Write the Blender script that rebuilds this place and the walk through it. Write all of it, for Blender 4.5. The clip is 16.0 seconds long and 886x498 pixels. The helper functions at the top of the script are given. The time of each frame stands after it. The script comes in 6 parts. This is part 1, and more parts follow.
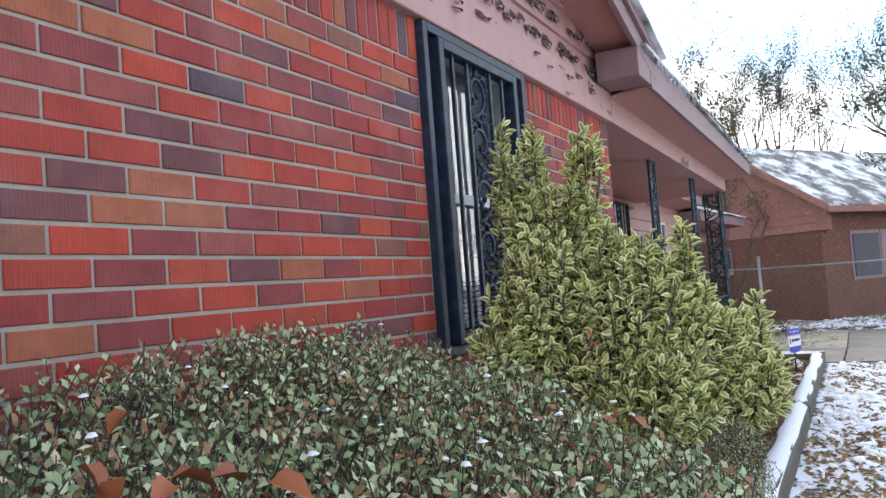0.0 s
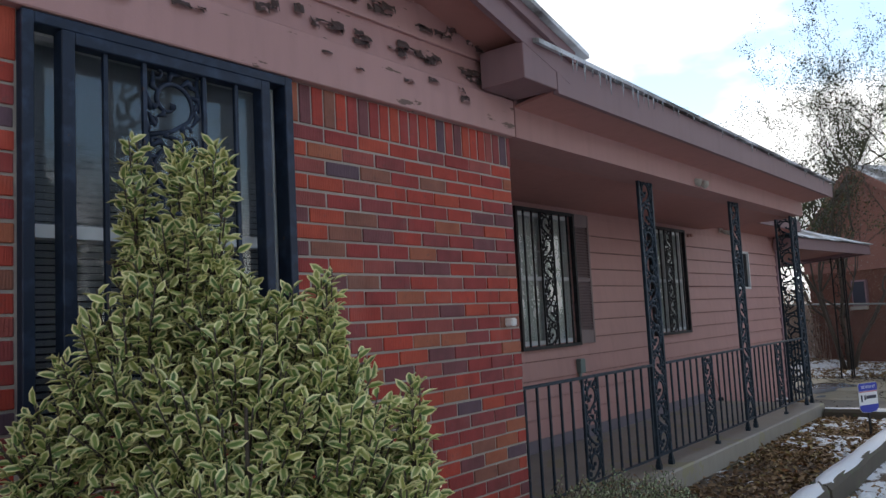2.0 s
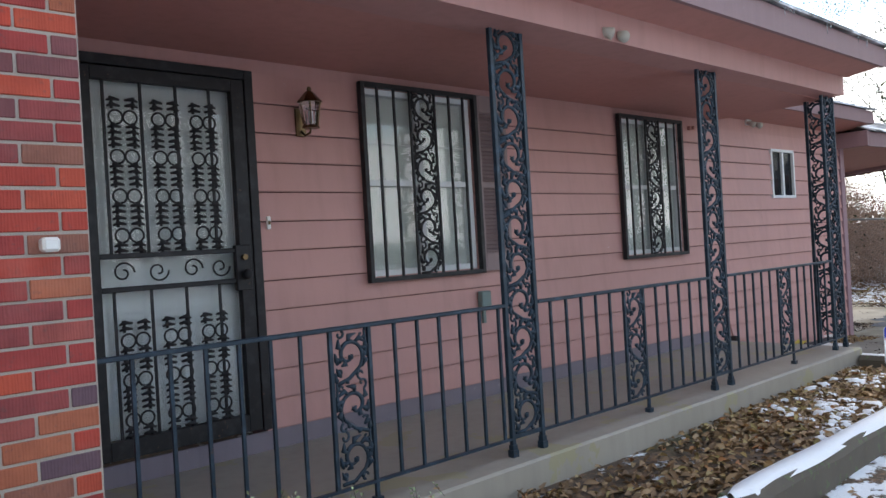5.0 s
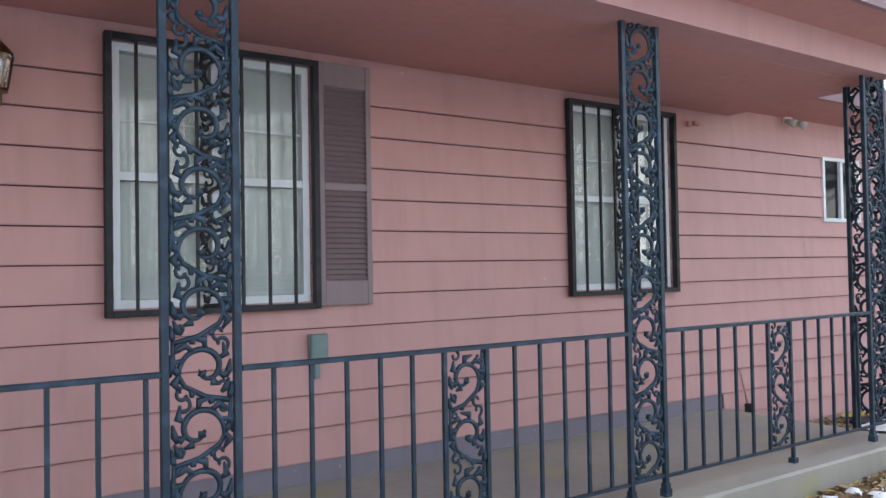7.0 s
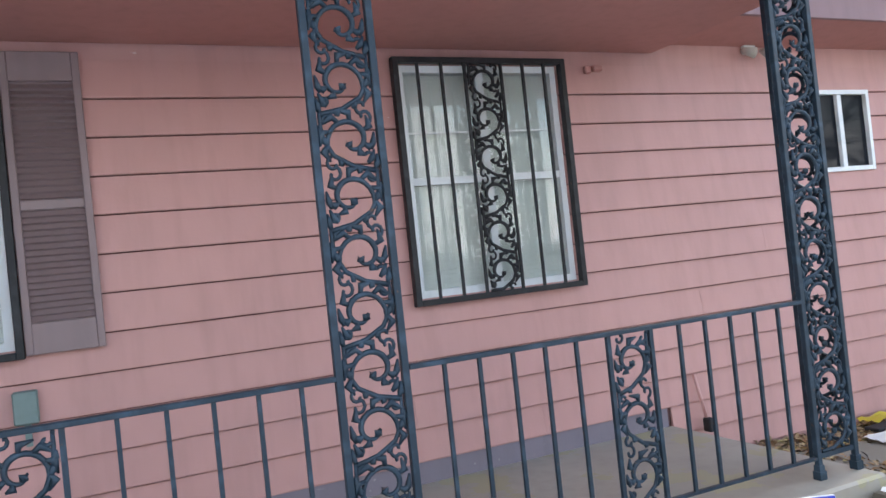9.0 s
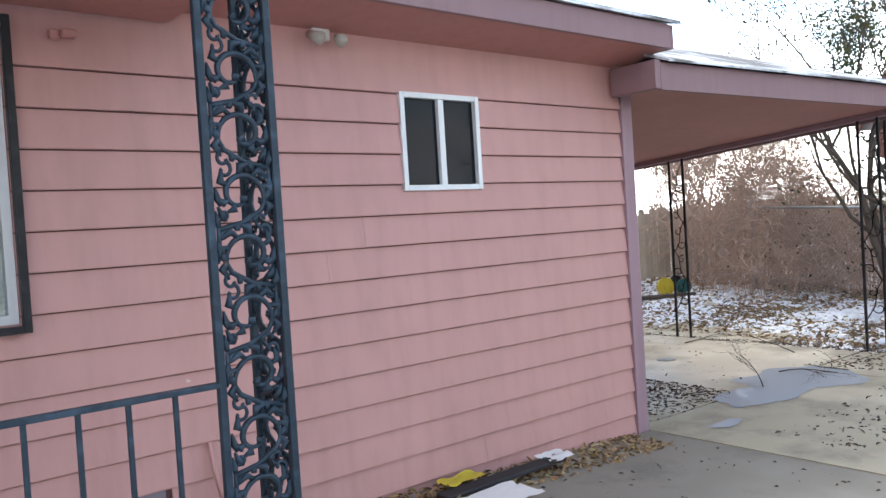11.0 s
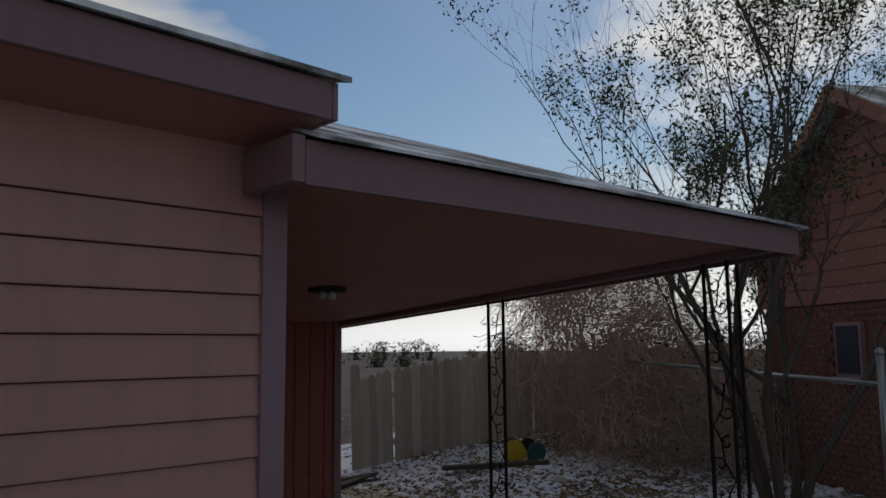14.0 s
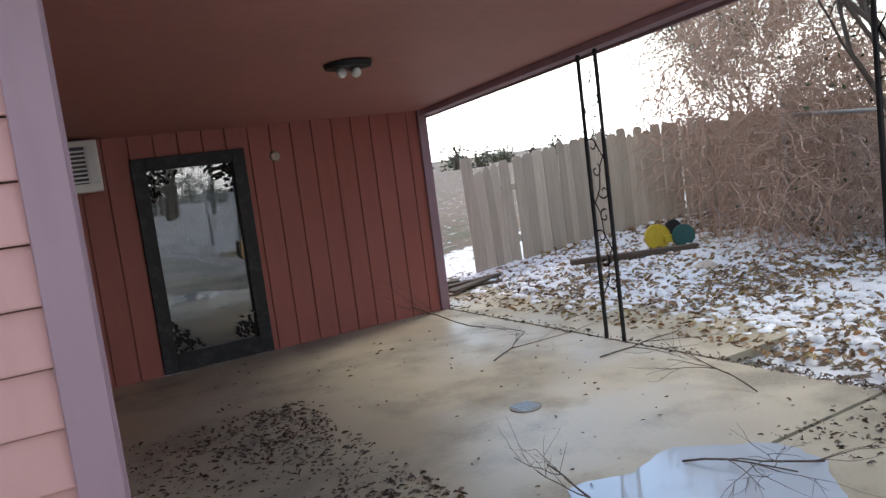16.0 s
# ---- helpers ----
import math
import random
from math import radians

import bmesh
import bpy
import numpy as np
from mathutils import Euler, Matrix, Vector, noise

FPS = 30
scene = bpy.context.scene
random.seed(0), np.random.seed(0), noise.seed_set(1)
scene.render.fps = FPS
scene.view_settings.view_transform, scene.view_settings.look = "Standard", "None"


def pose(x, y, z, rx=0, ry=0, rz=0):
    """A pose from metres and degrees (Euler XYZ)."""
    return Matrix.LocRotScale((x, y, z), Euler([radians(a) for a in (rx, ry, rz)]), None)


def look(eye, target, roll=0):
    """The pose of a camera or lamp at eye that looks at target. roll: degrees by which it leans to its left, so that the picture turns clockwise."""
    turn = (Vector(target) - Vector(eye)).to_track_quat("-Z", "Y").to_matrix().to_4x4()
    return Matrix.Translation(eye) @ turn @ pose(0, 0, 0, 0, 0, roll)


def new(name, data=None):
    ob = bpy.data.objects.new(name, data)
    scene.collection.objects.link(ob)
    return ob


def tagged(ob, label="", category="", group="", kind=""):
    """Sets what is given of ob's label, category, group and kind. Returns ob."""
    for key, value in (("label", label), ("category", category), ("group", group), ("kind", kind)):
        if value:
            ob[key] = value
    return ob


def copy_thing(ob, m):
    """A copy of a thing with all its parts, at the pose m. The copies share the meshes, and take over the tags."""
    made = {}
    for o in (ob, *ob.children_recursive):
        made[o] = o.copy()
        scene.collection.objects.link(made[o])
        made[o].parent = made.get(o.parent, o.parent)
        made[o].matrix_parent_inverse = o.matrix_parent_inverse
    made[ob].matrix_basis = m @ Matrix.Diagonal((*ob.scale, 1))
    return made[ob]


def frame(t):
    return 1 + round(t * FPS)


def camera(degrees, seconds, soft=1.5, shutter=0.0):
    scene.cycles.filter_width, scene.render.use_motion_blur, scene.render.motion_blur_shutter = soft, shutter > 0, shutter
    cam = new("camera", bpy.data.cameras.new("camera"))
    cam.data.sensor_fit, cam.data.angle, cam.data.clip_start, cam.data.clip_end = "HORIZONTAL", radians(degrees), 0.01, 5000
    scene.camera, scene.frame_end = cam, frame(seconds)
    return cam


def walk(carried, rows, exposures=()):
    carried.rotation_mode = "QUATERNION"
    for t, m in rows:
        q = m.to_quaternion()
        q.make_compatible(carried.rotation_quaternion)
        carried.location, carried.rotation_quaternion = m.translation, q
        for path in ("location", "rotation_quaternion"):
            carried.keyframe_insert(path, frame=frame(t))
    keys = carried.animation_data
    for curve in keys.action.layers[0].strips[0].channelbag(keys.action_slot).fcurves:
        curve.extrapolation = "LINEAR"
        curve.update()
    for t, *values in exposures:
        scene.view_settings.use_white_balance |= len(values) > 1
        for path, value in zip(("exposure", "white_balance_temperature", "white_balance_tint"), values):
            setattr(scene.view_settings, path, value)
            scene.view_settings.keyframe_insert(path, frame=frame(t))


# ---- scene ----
cam = camera(58.8, 16.0)

PATH = [
    (0, (-0.008, -0.033, 1.52), (1.763, 0.891, 1.622), -4.3),
    (0.5, (0.33, -0.226, 1.557), (2.011, 0.849, 1.691), -2.6),
    (1, (0.677, -0.577, 1.498), (2.263, 0.631, 1.664), -0.1),
    (1.5, (1.091, -0.794, 1.521), (2.589, 0.515, 1.722), -1.1),
    (2, (1.51, -0.957, 1.558), (3.066, 0.286, 1.741), -3.0),
    (2.5, (1.971, -1.134, 1.51), (3.489, 0.161, 1.64), -3.2),
    (3, (2.408, -1.129, 1.518), (3.929, 0.17, 1.561), -3.0),
    (3.5, (2.798, -1.156, 1.542), (4.435, -0.009, 1.551), -3.2),
    (3.7, (2.964, -1.212, 1.509), (4.583, -0.038, 1.514), -3.5),
    (5.8, (5.002, -0.948, 1.457), (6.265, 0.602, 1.461), -2.8),
    (6, (5.246, -0.903, 1.473), (6.516, 0.642, 1.485), -2.8),
    (6.5, (5.773, -0.919, 1.453), (7.014, 0.649, 1.511), -1.5),
    (7, (6.316, -0.89, 1.459), (7.44, 0.763, 1.509), -1.0),
    (7.5, (6.841, -0.824, 1.46), (8.142, 0.693, 1.531), -0.5),
    (8, (7.388, -0.951, 1.417), (8.645, 0.604, 1.459), -1.4),
    (8.5, (7.808, -0.922, 1.466), (8.822, 0.802, 1.48), -5.6),
    (9, (8.216, -0.867, 1.497), (9.055, 0.949, 1.521), -6.0),
    (9.5, (8.664, -0.992, 1.469), (9.539, 0.806, 1.423), -5.5),
    (10, (9.102, -0.953, 1.479), (10.118, 0.77, 1.449), -3.7),
    (10.2, (9.292, -0.858, 1.499), (10.435, 0.783, 1.473), -1.7),
    (12.3, (11.03, -0.669, 1.654), (12.347, 0.835, 1.596), -4.5),
    (12.5, (11.213, -0.67, 1.651), (12.531, 0.834, 1.629), -4.7),
    (13, (11.695, -0.514, 1.722), (13.154, 0.852, 1.798), -4.3),
    (13.5, (12.168, -0.385, 1.74), (13.567, 1.025, 1.977), -1.4),
    (14, (12.681, -0.149, 1.757), (14.071, 1.267, 2.011), -0.6),
    (14.5, (13.131, -0.058, 1.773), (14.549, 1.348, 1.895), 0.1),
    (15, (13.455, 0.042, 1.73), (14.697, 1.611, 1.682), -0.9),
    (15.5, (13.860, 0.311, 1.623), (14.942, 1.986, 1.466), -3.6),
    (16, (14.288, 0.427, 1.582), (15.294, 2.142, 1.356), -7.3),
]
EXPO = [(0, -0.5), (1, -0.95), (1.5, -1.45), (2.5, -1.75), (3.7, -1.3), (5.8, -0.5), (7, -0.2), (7.5, -0.15), (8, -0.75), (8.5, -0.2), (9, 0.02), (10.2, 0.2), (12.3, -1.4), (13, -2.15), (13.5, -3.1), (14.5, -3.0), (15, -2.0), (15.5, -0.85), (16, -0.45)]
walk(cam, [(t, look(eye, target, roll)) for t, eye, target, roll in PATH], EXPO)



# ---- world and sun ----
SUN_EL, SUN_AZ = 42.0, 70.0   # degrees above the horizon; compass turn from +y towards +x
world = bpy.data.worlds.new("world")
scene.world = world
world.use_nodes = True
wt = world.node_tree
wt.nodes.clear()
w_out = wt.nodes.new("ShaderNodeOutputWorld")
w_bg = wt.nodes.new("ShaderNodeBackground")
w_sky = wt.nodes.new("ShaderNodeTexSky")
w_sky.sky_type = "NISHITA"
w_sky.sun_disc = False
w_sky.sun_elevation = radians(SUN_EL)
w_sky.sun_rotation = radians(SUN_AZ)
w_sky.air_density, w_sky.dust_density = 1.2, 0.4
w_co = wt.nodes.new("ShaderNodeTexCoord")
w_map = wt.nodes.new("ShaderNodeMapping")
w_map.inputs["Scale"].default_value = (1.0, 1.0, 2.6)
w_no = wt.nodes.new("ShaderNodeTexNoise")
w_no.inputs["Scale"].default_value = 2.2
w_no.inputs["Detail"].default_value = 7
w_ra = wt.nodes.new("ShaderNodeValToRGB")
w_ra.color_ramp.elements[0].position, w_ra.color_ramp.elements[1].position = 0.45, 0.56
w_mix = wt.nodes.new("ShaderNodeMix")
w_mix.data_type = "RGBA"
w_hsv = wt.nodes.new("ShaderNodeHueSaturation")
w_hsv.inputs["Saturation"].default_value, w_hsv.inputs["Value"].default_value = 0.0, 4.6
wt.links.new(w_sky.outputs[0], w_hsv.inputs["Color"])
wt.links.new(w_hsv.outputs[0], w_mix.inputs["B"])
wt.links.new(w_co.outputs["Generated"], w_map.inputs["Vector"])
wt.links.new(w_map.outputs[0], w_no.inputs["Vector"])
wt.links.new(w_no.outputs["Fac"], w_ra.inputs["Fac"])
w_sep = wt.nodes.new("ShaderNodeSeparateXYZ")
w_haze = wt.nodes.new("ShaderNodeMapRange")
w_haze.inputs["From Min"].default_value, w_haze.inputs["From Max"].default_value = 0.02, 0.22
w_haze.inputs["To Min"].default_value, w_haze.inputs["To Max"].default_value = 1.0, 0.0
w_max = wt.nodes.new("ShaderNodeMath")
w_max.operation = "MAXIMUM"
wt.links.new(w_co.outputs["Generated"], w_sep.inputs[0])
wt.links.new(w_sep.outputs["Z"], w_haze.inputs["Value"])
wt.links.new(w_haze.outputs["Result"], w_max.inputs[0])
wt.links.new(w_ra.outputs[0], w_max.inputs[1])
wt.links.new(w_max.outputs[0], w_mix.inputs["Factor"])
w_clear = wt.nodes.new("ShaderNodeHueSaturation")
w_clear.inputs["Saturation"].default_value, w_clear.inputs["Value"].default_value = 1.20, 3.7
wt.links.new(w_sky.outputs[0], w_clear.inputs["Color"])
wt.links.new(w_clear.outputs[0], w_mix.inputs["A"])
wt.links.new(w_mix.outputs["Result"], w_bg.inputs["Color"])
w_bg.inputs["Strength"].default_value = 0.15
wt.links.new(w_bg.outputs[0], w_out.inputs[0])

sun = new("sun", bpy.data.lights.new("sun", "SUN"))
sun.data.energy, sun.data.angle, sun.data.color = 2.6, radians(16), (1.0, 0.92, 0.80)
az, el = radians(SUN_AZ), radians(SUN_EL)
sun.matrix_world = look((8, 0, 20), (8 - math.sin(az) * math.cos(el), -math.cos(az) * math.cos(el), 20 - math.sin(el)))

# ---- materials ----
def material(name, rough=0.6, metal=0.0, spec=0.5):
    m = bpy.data.materials.new(name)
    m.use_nodes = True
    b = m.node_tree.nodes["Principled BSDF"]
    b.inputs["Roughness"].default_value = rough
    b.inputs["Metallic"].default_value = metal
    b.inputs["Specular IOR Level"].default_value = spec
    return m, m.node_tree, b


def node(t, kind, **k):
    n = t.nodes.new(kind)
    for key, v in k.items():
        if key in n.inputs:
            n.inputs[key].default_value = v
    return n


def coords(t, scale=(1, 1, 1), source="Object"):
    c = t.nodes.new("ShaderNodeTexCoord")
    mp = t.nodes.new("ShaderNodeMapping")
    mp.inputs["Scale"].default_value = scale
    t.links.new(c.outputs[source], mp.inputs[0])
    return mp.outputs[0]


def world_coords(t, scale=(1, 1, 1)):
    g = t.nodes.new("ShaderNodeNewGeometry")
    mp = t.nodes.new("ShaderNodeMapping")
    mp.inputs["Scale"].default_value = scale
    t.links.new(g.outputs["Position"], mp.inputs[0])
    return mp.outputs[0]


def noise_of(t, vec, scale, detail=4, rough=0.55):
    n = node(t, "ShaderNodeTexNoise", Scale=scale, Detail=detail, Roughness=rough)
    t.links.new(vec, n.inputs["Vector"])
    return n.outputs["Fac"]


def ramp(t, fac, stops, constant=False):
    r = t.nodes.new("ShaderNodeValToRGB")
    if constant:
        r.color_ramp.interpolation = "CONSTANT"
    e = r.color_ramp.elements
    while len(e) < len(stops):
        e.new(0.5)
    for i, (p, c) in enumerate(stops):
        e[i].position = p
        e[i].color = (*c, 1) if len(c) == 3 else c
    t.links.new(fac, r.inputs[0])
    return r.outputs[0]


def mix(t, fac, a, b, mode="MIX"):
    m = t.nodes.new("ShaderNodeMix")
    m.data_type, m.blend_type = "RGBA", mode
    for sock, v in (("Factor", fac), ("A", a), ("B", b)):
        if isinstance(v, (int, float)):
            m.inputs[sock].default_value = v
        elif isinstance(v, tuple):
            m.inputs[sock].default_value = (*v, 1)
        else:
            t.links.new(v, m.inputs[sock])
    return m.outputs["Result"]


def bump(t, b, height, strength=0.3, dist=0.01):
    n = node(t, "ShaderNodeBump", Strength=strength, Distance=dist)
    t.links.new(height, n.inputs["Height"])
    t.links.new(n.outputs[0], b.inputs["Normal"])


G0, G1, GM = (0, 0, 0), (1, 1, 1), (0.5, 0.5, 0.5)


def paint(name, col, var=0.12, chip=None, rough=0.6, chip_at=0.68, grain=(2, 2, 2)):
    """Weathered paint: slow mottling, fine grain, and chips that show what lies under it."""
    m, t, b = material(name, rough)
    v = world_coords(t)
    slow = noise_of(t, v, 1.3, 5)
    c = mix(t, slow, tuple(x * (1 - var) for x in col), tuple(min(1, x * (1 + var)) for x in col))
    streak = noise_of(t, world_coords(t, (7, 7, 0.8)), 2.0, 4)
    c = mix(t, ramp(t, streak, [(0.45, G0), (0.75, (0.35, 0.35, 0.35))]), c, tuple(x * 0.72 for x in col))
    if chip:
        f = noise_of(t, world_coords(t, grain), 9, 6, 0.6)
        c = mix(t, ramp(t, f, [(chip_at, G0), (chip_at + 0.015, G1)]), c, chip)
    t.links.new(c, b.inputs["Base Color"])
    bump(t, b, noise_of(t, v, 60, 3), 0.12, 0.004)
    return m


M = {}
M["siding"] = paint("pink siding paint", (0.488, 0.262, 0.238), 0.14, (0.62, 0.50, 0.47), 0.55, 0.74, (1, 1, 3))
# siding pink again, darkened: shade under the roofs is put into the colour
M["soffit"] = paint("siding pink darkened for soffit shade", (0.44, 0.205, 0.18), 0.14, None, 0.6)
M["frieze"] = paint("faded pink board paint", (0.47, 0.265, 0.25), 0.12, (0.15, 0.085, 0.07), 0.6, 0.655, (0.5, 1, 2.2))
M["fascia"] = paint("mauve fascia paint", (0.24, 0.145, 0.155), 0.12, (0.45, 0.42, 0.42), 0.6, 0.74)
M["corner"] = paint("mauve corner paint", (0.30, 0.19, 0.22), 0.10, (0.5, 0.4, 0.4), 0.55, 0.78)
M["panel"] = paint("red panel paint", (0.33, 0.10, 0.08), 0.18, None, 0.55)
M["panel_far"] = paint("faded red siding", (0.34, 0.15, 0.12), 0.2, (0.42, 0.33, 0.28), 0.7, 0.62)
M["far_brick"] = paint("far brick", (0.20, 0.085, 0.06), 0.25, (0.30, 0.20, 0.16), 0.8, 0.6)
M["frieze_plain"] = paint("faded pink beam paint", (0.41, 0.215, 0.20), 0.10, None, 0.6)
M["foundation"] = paint("grey foundation paint", (0.20, 0.17, 0.20), 0.12, (0.3, 0.28, 0.28), 0.7)
M["shutter"] = paint("taupe shutter plastic", (0.23, 0.165, 0.165), 0.08, None, 0.5)
M["white"] = paint("white window paint", (0.72, 0.74, 0.74), 0.06, None, 0.45)
M["peel"] = paint("curled peeling paint", (0.44, 0.26, 0.245), 0.2, (0.08, 0.05, 0.045), 0.7, 0.42)


def iron(name, col, rough=0.5):
    m, t, b = material(name, rough, 0.0, 0.35)
    v = world_coords(t)
    c = mix(t, ramp(t, noise_of(t, v, 14, 4), [(0.5, G0), (0.72, G1)]), col, tuple(x * 1.9 + 0.01 for x in col))
    rust = noise_of(t, v, 33, 4)
    c = mix(t, ramp(t, rust, [(0.68, G0), (0.74, G1)]), c, (0.09, 0.05, 0.035))
    t.links.new(c, b.inputs["Base Color"])
    bump(t, b, noise_of(t, v, 120, 3), 0.25, 0.002)
    return m


M["iron"] = iron("dark blue-green iron paint", (0.013, 0.028, 0.044))
M["black"] = iron("black iron paint", (0.012, 0.012, 0.014))
M["navy"] = iron("navy window frame paint", (0.012, 0.022, 0.045))


def brick_material(name, island):
    m, t, b = material(name, 0.8)
    if island:
        s = t.nodes.new("ShaderNodeNewGeometry").outputs["Random Per Island"]
    else:
        s = t.nodes.new("ShaderNodeObjectInfo").outputs["Random"]
    pal = ramp(t, s, [(0.0, (0.38, 0.060, 0.040)), (0.16, (0.24, 0.060, 0.065)), (0.30, (0.43, 0.085, 0.045)),
                      (0.42, (0.30, 0.050, 0.048)), (0.56, (0.16, 0.072, 0.085)), (0.66, (0.36, 0.14, 0.075)),
                      (0.73, (0.30, 0.090, 0.080)), (0.85, (0.46, 0.070, 0.040)), (0.92, (0.24, 0.125, 0.090)),
                      (0.965, (0.09, 0.080, 0.115))], True)
    v = world_coords(t)
    pal = mix(t, 0.10, pal, (0.27, 0.10, 0.085))
    c = mix(t, 0.75, pal, mix(t, noise_of(t, v, 11, 5), (0.10, 0.05, 0.05), (0.95, 0.62, 0.55)), "SOFT_LIGHT")
    spots = noise_of(t, v, 45, 5)
    c = mix(t, ramp(t, spots, [(0.60, G0), (0.75, (0.6, 0.6, 0.6))]), c, (0.12, 0.06, 0.055))
    bloom = noise_of(t, v, 3.1, 4)
    c = mix(t, ramp(t, bloom, [(0.56, G0), (0.8, (0.20, 0.20, 0.20))]), c, (0.42, 0.34, 0.29))
    t.links.new(c, b.inputs["Base Color"])
    lines = node(t, "ShaderNodeTexWave", Scale=34, Distortion=9.0, Detail=3)
    t.links.new(world_coords(t, (1, 1, 0.15)), lines.inputs["Vector"])
    h = mix(t, 0.72, lines.outputs["Fac"], noise_of(t, v, 90, 4))
    bump(t, b, h, 0.5, 0.005)
    return m


M["brick"] = brick_material("fired brick", False)
M["brick_joined"] = brick_material("fired brick, joined", True)

m, t, b = material("mortar", 0.9)
v = world_coords(t)
c = mix(t, noise_of(t, v, 6, 5), (0.30, 0.26, 0.225), (0.50, 0.45, 0.39))
t.links.new(c, b.inputs["Base Color"])
bump(t, b, noise_of(t, v, 150, 3), 0.6, 0.004)
M["mortar"] = m

m, t, b = material("concrete", 0.6)
v = world_coords(t)
c = mix(t, noise_of(t, v, 0.9, 6), (0.33, 0.285, 0.19), (0.48, 0.42, 0.30))
c = mix(t, ramp(t, noise_of(t, v, 1.4, 6, 0.65), [(0.48, G0), (0.66, (0.75, 0.75, 0.75))]), c, (0.19, 0.17, 0.13))
c = mix(t, ramp(t, noise_of(t, v, 40, 4), [(0.45, G0), (0.8, (0.5, 0.5, 0.5))]), c, (0.42, 0.39, 0.32))
t.links.new(c, b.inputs["Base Color"])
wet = ramp(t, noise_of(t, v, 0.7, 3), [(0.40, (0.38, 0.38, 0.38)), (0.58, (0.8, 0.8, 0.8))])
t.links.new(wet, b.inputs["Roughness"])
bump(t, b, noise_of(t, v, 90, 4), 0.25, 0.004)
M["concrete"] = m
m, t, b = material("wet concrete", 0.6)
v = world_coords(t)
c = mix(t, noise_of(t, v, 0.9, 6), (0.17, 0.15, 0.12), (0.27, 0.24, 0.19))
c = mix(t, ramp(t, noise_of(t, v, 2.3, 6, 0.6), [(0.52, G0), (0.7, (0.7, 0.7, 0.7))]), c, (0.12, 0.11, 0.09))
c = mix(t, ramp(t, noise_of(t, v, 40, 4), [(0.45, G0), (0.8, (0.5, 0.5, 0.5))]), c, (0.24, 0.22, 0.18))
t.links.new(c, b.inputs["Base Color"])
wet = ramp(t, noise_of(t, v, 0.7, 3), [(0.40, (0.38, 0.38, 0.38)), (0.58, (0.8, 0.8, 0.8))])
t.links.new(wet, b.inputs["Roughness"])
bump(t, b, noise_of(t, v, 90, 4), 0.25, 0.004)
M["wet_concrete"] = m
M["porch"] = paint("worn porch concrete", (0.34, 0.31, 0.26), 0.22, (0.34, 0.31, 0.20), 0.6, 0.58, (0.3, 0.3, 0.3))
M["kerb"] = paint("weathered kerb", (0.10, 0.085, 0.065), 0.3, (0.10, 0.12, 0.06), 0.85, 0.6)

m, t, b = material("ground with snow", 0.9)
v = world_coords(t)
soil = mix(t, noise_of(t, v, 3, 6), (0.055, 0.040, 0.028), (0.15, 0.105, 0.07))
soil = mix(t, ramp(t, noise_of(t, v, 24, 5, 0.7), [(0.5, G0), (0.62, G1)]), soil, (0.22, 0.13, 0.075))
soil = mix(t, ramp(t, noise_of(t, v, 1.1, 4), [(0.55, G0), (0.66, (0.7, 0.7, 0.7))]), soil, (0.07, 0.075, 0.03))
att = t.nodes.new("ShaderNodeAttribute")
att.attribute_name = "snow"
fine = noise_of(t, v, 7.0, 7, 0.68)
ms = t.nodes.new("ShaderNodeMath")
ms.operation = "ADD"
t.links.new(fine, ms.inputs[0])
t.links.new(att.outputs["Fac"], ms.inputs[1])
sn = ramp(t, ms.outputs[0], [(0.96, G0), (1.02, G1)])
c = mix(t, sn, soil, (0.80, 0.83, 0.87))
t.links.new(c, b.inputs["Base Color"])
bump(t, b, mix(t, 0.5, sn, noise_of(t, v, 50, 5)), 0.8, 0.03)
M["ground"] = m

m, t, b = material("snow", 0.55)
b.inputs["Base Color"].default_value = (0.82, 0.85, 0.89, 1)
bump(t, b, noise_of(t, world_coords(t), 40, 4), 0.4, 0.01)
M["snow"] = m
m, t, b = material("ice", 0.15)
b.inputs["Base Color"].default_value = (0.8, 0.87, 0.92, 1)
b.inputs["Transmission Weight"].default_value = 0.7
b.inputs["IOR"].default_value = 1.31
M["ice"] = m
m, t, b = material("water with sky reflection in its colour", 0.04)
# pale blue base: ice tone plus the sky's reflection painted in
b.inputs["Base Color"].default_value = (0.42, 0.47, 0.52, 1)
bump(t, b, noise_of(t, world_coords(t), 5, 3), 0.05, 0.01)
M["water"] = m

m, t, b = material("asphalt shingles with thin snow", 0.85)
v = world_coords(t)
c = mix(t, noise_of(t, v, 60, 3), (0.09, 0.085, 0.085), (0.22, 0.21, 0.20))
sn = ramp(t, noise_of(t, v, 1.6, 6, 0.62), [(0.44, G0), (0.58, G1)])
c = mix(t, sn, c, (0.78, 0.81, 0.85))
t.links.new(c, b.inputs["Base Color"])
bump(t, b, noise_of(t, v, 70, 3), 0.5, 0.01)
M["roof"] = m

m, t, b = material("window glass", 0.03)
b.inputs["Base Color"].default_value = (0.9, 0.93, 0.93, 1)
b.inputs["Transmission Weight"].default_value = 1.0
b.inputs["IOR"].default_value = 1.5
M["glass"] = m
m, t, b = material("dark glass", 0.05, 0.0, 0.10)
b.inputs["Base Color"].default_value = (0.012, 0.014, 0.018, 1)
M["dark_glass"] = m
m, t, b = material("storm door glass", 0.02)
b.inputs["Base Color"].default_value = (0.85, 0.88, 0.88, 1)
b.inputs["Transmission Weight"].default_value = 1.0
b.inputs["IOR"].default_value = 2.1
M["storm_glass"] = m
m, t, b = material("blind slats", 0.5)
b.inputs["Base Color"].default_value = (0.80, 0.82, 0.78, 1)
